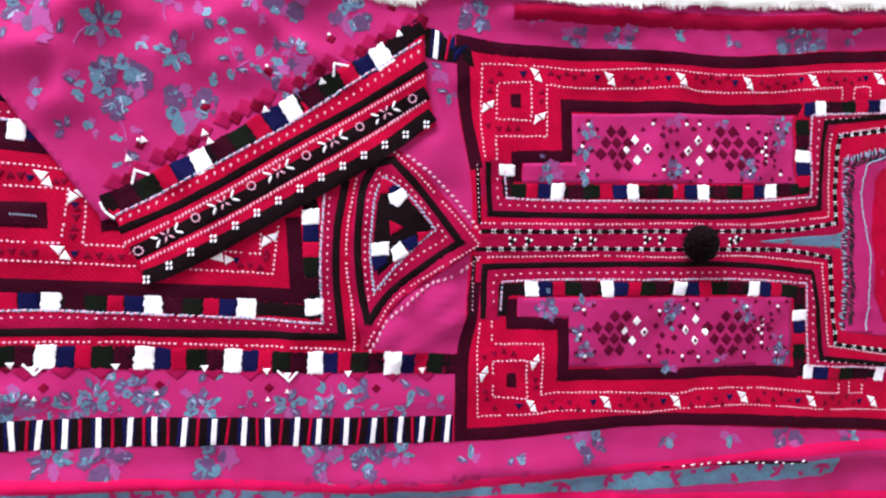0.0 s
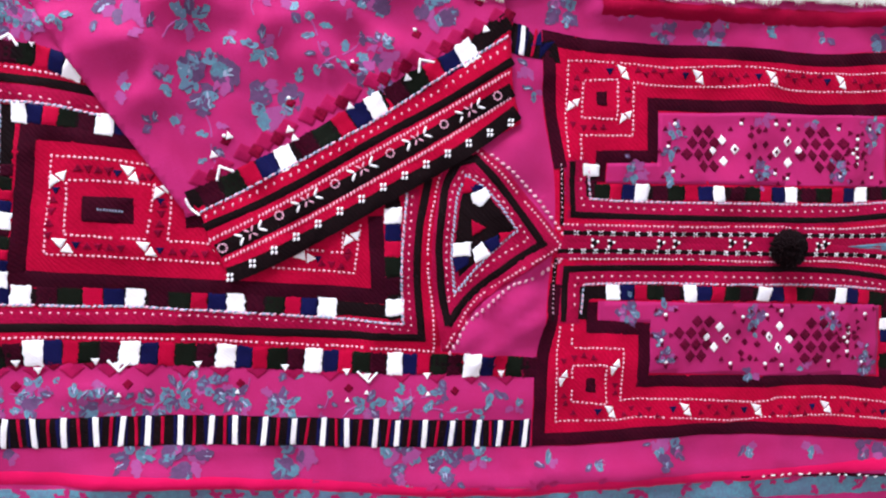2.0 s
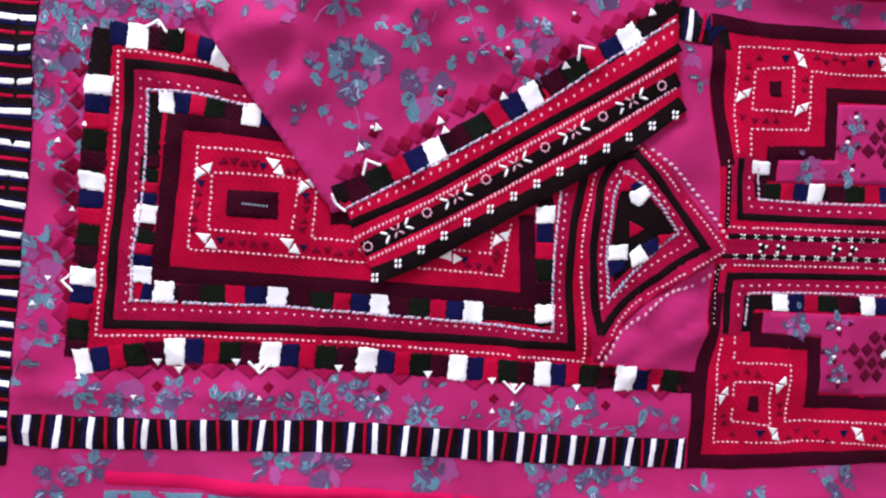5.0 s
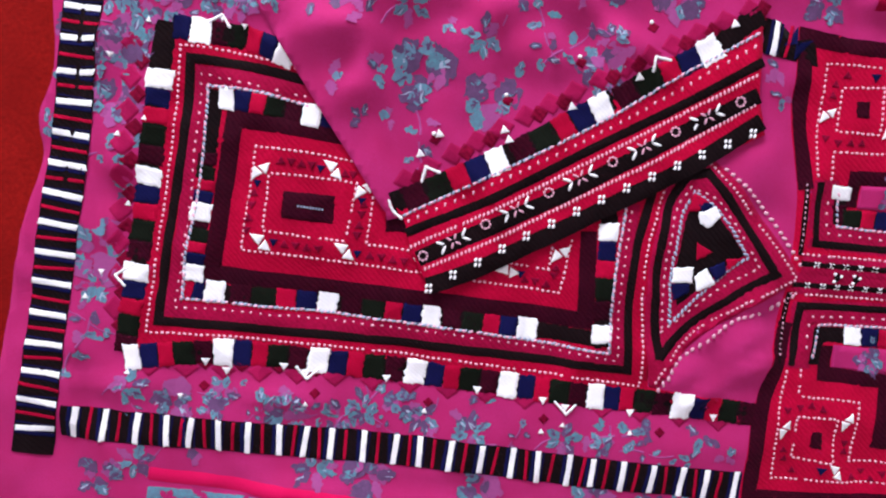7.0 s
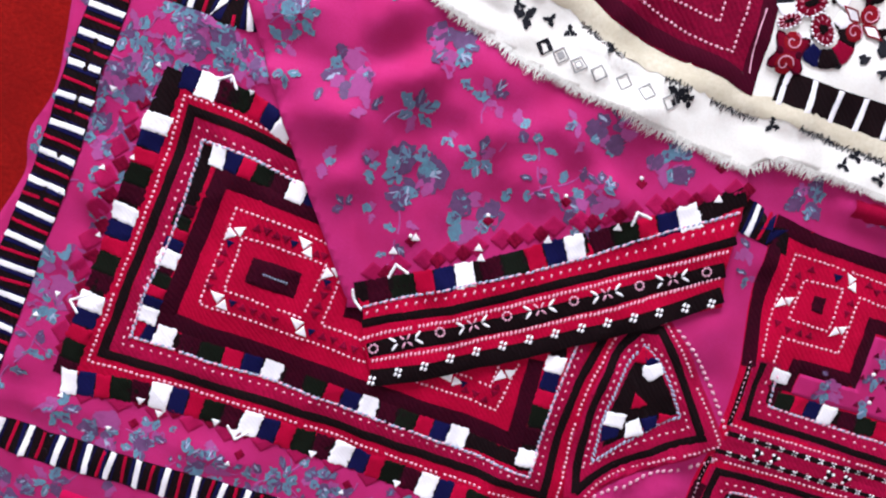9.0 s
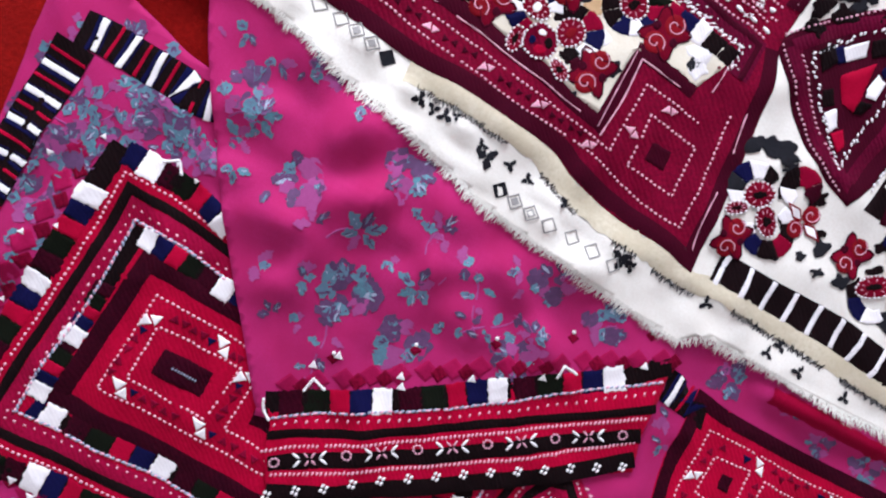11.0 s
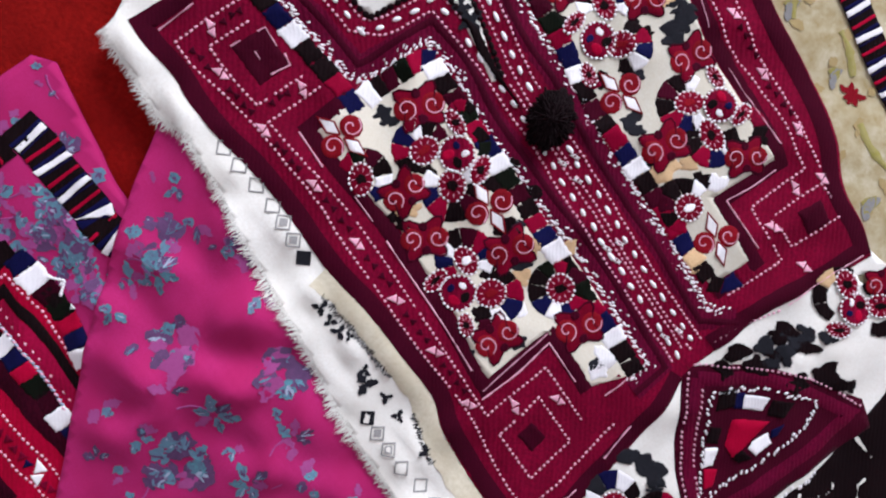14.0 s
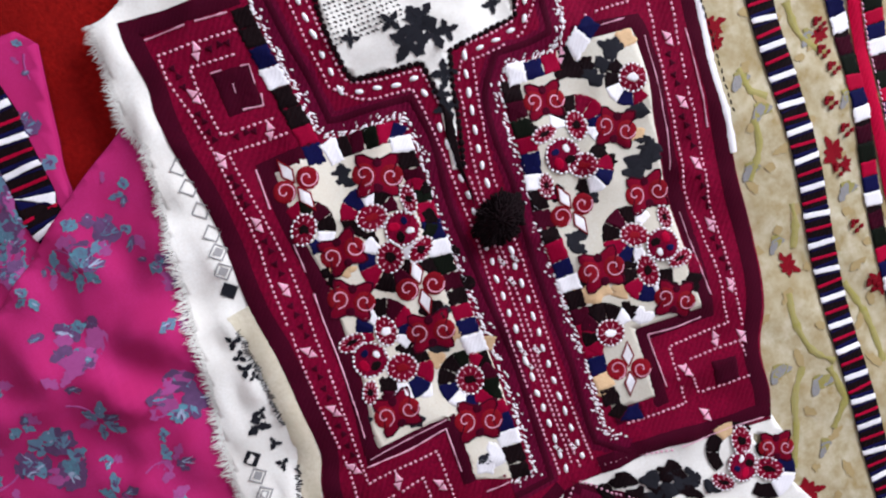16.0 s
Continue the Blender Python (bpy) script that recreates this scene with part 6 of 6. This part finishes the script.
for x, y, s in ((735, 50, 34), (720, 80, 30), (768, 60, 26), (745, 30, 24), (790, 55, 18), (785, 130, 22), (790, 190, 22), (690, 40, 18), (870, 5, 16), (620, 70, 14), (780, 165, 16)):
    for k in range(4):
        shape(prints, leaf_line(*G(x, y), k * 1.6 + x, 0.00050 * s, 0.00026 * s, 0.8, seed=k + y), P0 + 0.0006 + 0.00003 * k)
for j in range(9):
    for k in range(14):
        dome(prints, Vector(G(572 + j * 3 + k * 9 + rnd.uniform(-2, 2), 8 + j * 9 - k * 3.4)), Vector((0.7, 0.7)), rnd.uniform(0.0016, 0.0034), 0.0012, P0 + 0.0006, 0.0002)
tagged(part("charcoal_print", prints, CHARCOAL, neck, "charcoal printed leaves and lines"), kind="stuff")
slit = Acc()
patch(slit, F.many((812, 70), (835, 90), (850, 130), (880, 200), (915, 255), (900, 225), (862, 180), (832, 130)), P0 + 0.0006, 0.0006)
part("neck_slit", slit, BLACK, panel, "dark slit below the neck")
pom = Acc()
px, py = G(880, 388)
centre = Vector((px, py, T0 + 0.007))
for k in range(1500):
    d = Vector((rnd.gauss(0, 1), rnd.gauss(0, 1), rnd.gauss(0, 0.8))).normalized()
    if d.z < -0.55:
        continue
    a = centre + d * 0.004
    b = centre + Vector((d.x * 0.95 - d.y * 0.22, d.y * 1.2, d.z * 0.42)) * (0.0155 * rnd.uniform(0.70, 1.25) * (1 + 0.25 * noise.noise(d * 2.2)))
    s = d.orthogonal().normalized()
    t = d.cross(s)
    r = 0.0011
    pom.add([tuple(a + s * r), tuple(a - s * r * 0.5 + t * r * 0.9), tuple(a - s * r * 0.5 - t * r * 0.9), tuple(b + s * r), tuple(b - s * r * 0.5 + t * r * 0.9), tuple(b - s * r * 0.5 - t * r * 0.9)], [(0, 1, 4, 3), (1, 2, 5, 4), (2, 0, 3, 5), (3, 4, 5)])
part("pompom", pom, BLACK, cream_dress, "fluffy black wool pompom")
selvage, dashes = Acc(), Acc()
ribbon(selvage, G.many((1225, -40), (1243, 40), (1262, 130), (1284, 205), (1296, 270)), 0.0060, T0 + 0.0012, 0.0006, 0.0012)
stitches(dashes, G.many((1232, -20), (1258, 60), (1280, 150), (1296, 200)), 0.0062, 0.0050, 0.0014, T0 + 0.0022)
part("selvage", selvage, WHITE, cream_dress, "white selvage strip")
tagged(part("selvage_stitching", dashes, BLACK, cream_dress, "black dashes on the selvage"), kind="stuff")

# ---- lower part: arched tip, pocket, striped ribbon, scattered motifs ----
tip2 = cloth("pocket_tip", [E(1336, 372), E(1338, 450), E(1346, 530), E(1372, 620), E(1405, 680), E(1470, 640), E(1568, 540), E(1680, 420), E(1660, 372), E(1500, 345), E(1400, 352)], T0 + L0, PLUM, cream_dress, "dark plum arched tip of the pocket", 0.006, thick=0.0014)
ta, tb, tw = Acc(), Acc(), Acc()
ribbon(ta, E.many((1362, 385), (1366, 480), (1385, 580), (1412, 640), (1500, 560), (1590, 470), (1640, 400), (1500, 368)), 0.0110, P0, closed=True)
stitches(tb, E.many((1346, 375), (1350, 470), (1368, 580), (1400, 665)), 0.0043, 0.0027, 0.0020, P1)
stitches(tb, E.many((1350, 362), (1450, 352), (1560, 352), (1660, 385)), 0.0043, 0.0027, 0.0020, P1)
stitches(tb, E.many((1372, 400), (1380, 520), (1405, 620)), 0.0045, 0.0030, 0.0018, P1, 30)
stitches(tw, E.many((1388, 408), (1396, 500), (1404, 612), (1450, 560), (1520, 490), (1580, 420), (1580, 390), (1480, 386)), 0.0036, 0.0036, 0.0020, P1, 35, 0.45, closed=True)
stitches(tw, E.many((1450, 660), (1490, 620), (1540, 580), (1600, 520)), 0.0038, 0.0038, 0.0022, P1, 35, 0.4)
part("wine_line", ta, WINE, tip2, "wine red stitched border")
tagged(part("dotted_stitching", tb, ROSE, tip2, "pale stitches"), kind="stuff")
tagged(part("edge_stitching", tw, WHITE, tip2, "white knotted edge stitching"), kind="stuff")
for pts, mat in ((((1402, 400), (1440, 392), (1442, 425), (1405, 440)), BLACK), (((1436, 400), (1455, 398), (1456, 428), (1438, 430)), NAVY), (((1454, 402), (1496, 398), (1488, 425), (1452, 428)), WHITE), (((1500, 400), (1540, 398), (1525, 430), (1495, 430)), BLACK), (((1440, 450), (1500, 440), (1450, 520), (1435, 500)), RED), (((1478, 480), (1500, 460), (1510, 478), (1485, 505), (1472, 495)), WHITE), (((1505, 455), (1528, 440), (1520, 462), (1508, 470)), NAVY), (((1400, 510), (1424, 505), (1420, 540), (1402, 545)), WHITE), (((1402, 470), (1425, 470), (1422, 500), (1400, 500)), BLACK), (((1404, 548), (1430, 545), (1425, 575), (1408, 585)), RED), (((1460, 500), (1480, 510), (1460, 525), (1448, 520)), BLACK)):
    part("patch", patch(Acc(), E.many(*pts), P0 + 0.0004), mat, tip2)
pocket2 = cloth("pocket", [E(1432, 690), F(1400, 900), F(1515, 775), F(1575, 748), F(1900, 800), E(1950, 1050), E(1750, 960), E(1600, 830), E(1500, 745)], T0 + L0 * 0.5, BLACK, cream_dress, "black and plum embroidered pocket panel", 0.007, thick=0.0012)
tb, tk = Acc(), Acc()
ribbon(tk, E.many((1470, 700), (1540, 745), (1640, 820), (1800, 930)), 0.020, P0 - 0.0004)
ribbon(tk, E.many((1520, 690), (1620, 640), (1760, 590)), 0.016, P0 - 0.0004)
stitches(tb, E.many((1545, 625), (1600, 665), (1700, 740)), 0.0036, 0.0030, 0.0018, P1)
stitches(tb, E.many((1490, 640), (1560, 690), (1680, 780)), 0.0036, 0.0030, 0.0018, P1)
part("plum_line", tk, PLUM, pocket2, "dark plum stitched bands")
tagged(part("dotted_stitching", tb, ROSE, pocket2, "pale stitches"), kind="stuff")
striped_ribbon(D.many((1222, 562), (1300, 612), (1420, 685), (1500, 752), (1568, 800), (1700, 900), (1850, 1010)), 0.0270, P0 - 0.0002, D(1235, 560), D(1550, 800), 10, cream_dress, 1, True)
for x, y, rx, ry in ((1252, 634, 28, 24), (1256, 682, 20, 30), (1208, 650, 22, 12), (1430, 828, 36, 20), (1468, 868, 22, 32), (1478, 784, 14, 26)):
    lobe(E, x, y, rx, ry, cream_body)
rosette_heart(E, 1482, 822, 28, cream_body)
crescent(E, 1258, 690, 30, 60, 160, 395, "wnkrkw", cream_body)
crescent(E, 1250, 630, 28, 58, 20, 200, "kwncw", cream_body)
crescent(E, 1330, 640, 12, 44, -60, 230, "prkw", cream_body)
crescent(E, 1430, 845, 28, 54, 120, 280, "knw", cream_body)
crescent(E, 1500, 775, 24, 54, -20, 160, "krwn", cream_body)
swirl(E, 1326, 695, 40, 0.4, cream_body, True)
swirl(E, 1190, 700, 40, 0.8, cream_body)
swirl(E, 1402, 768, 42, 0.5, cream_body)
blots(E, ((1292, 552, 30), (1312, 572, 26), (1308, 752, 14), (1348, 745, 20), (1330, 785, 12), (1372, 808, 18), (1258, 740, 18), (1266, 545, 20), (1440, 890, 26), (1320, 600, 20)), cream_body, CHARCOAL, "charcoal printed leaf")
rosette_heart(G, 1312, 822, 28, cream_body)
for x, y, rx, ry, tilt in ((1310, 778, 17, 26, 0), (1358, 828, 26, 20, 10), (1276, 850, 22, 14, 20)):
    lobe(G, x, y, rx, ry, cream_body, None, tilt)
crescent(G, 1350, 830, 28, 56, -120, 110, "kwnk", cream_body)
crescent(G, 1304, 800, 36, 58, 60, 220, "kskk", cream_body)
swirl(G, 1372, 790, 38, 0.4, cream_body)
blots(G, ((1150, 852, 24), (1178, 872, 22), (1205, 850, 26), (1225, 840, 20), (1190, 835, 16), (1160, 880, 20), (1260, 860, 22)), cream_body, CHARCOAL, "charcoal printed leaf")
blots(E, ((1245, 590, 18), (1300, 640, 22), (1360, 660, 20), (1220, 690, 16), (1290, 690, 18), (1350, 720, 14), (1460, 760, 18), (1510, 830, 24), (1400, 830, 22), (1440, 800, 14)), cream_body, BLACK, "black stitched leaf")
blots(F, ((1269, 683, 26), (1309, 706, 30), (1351, 650, 28), (1340, 690, 22), (1392, 672, 22), (1248, 712, 22), (1420, 720, 28), (1460, 745, 26), (1372, 735, 24)), cream_body, BLACK, "black stitched leaf")
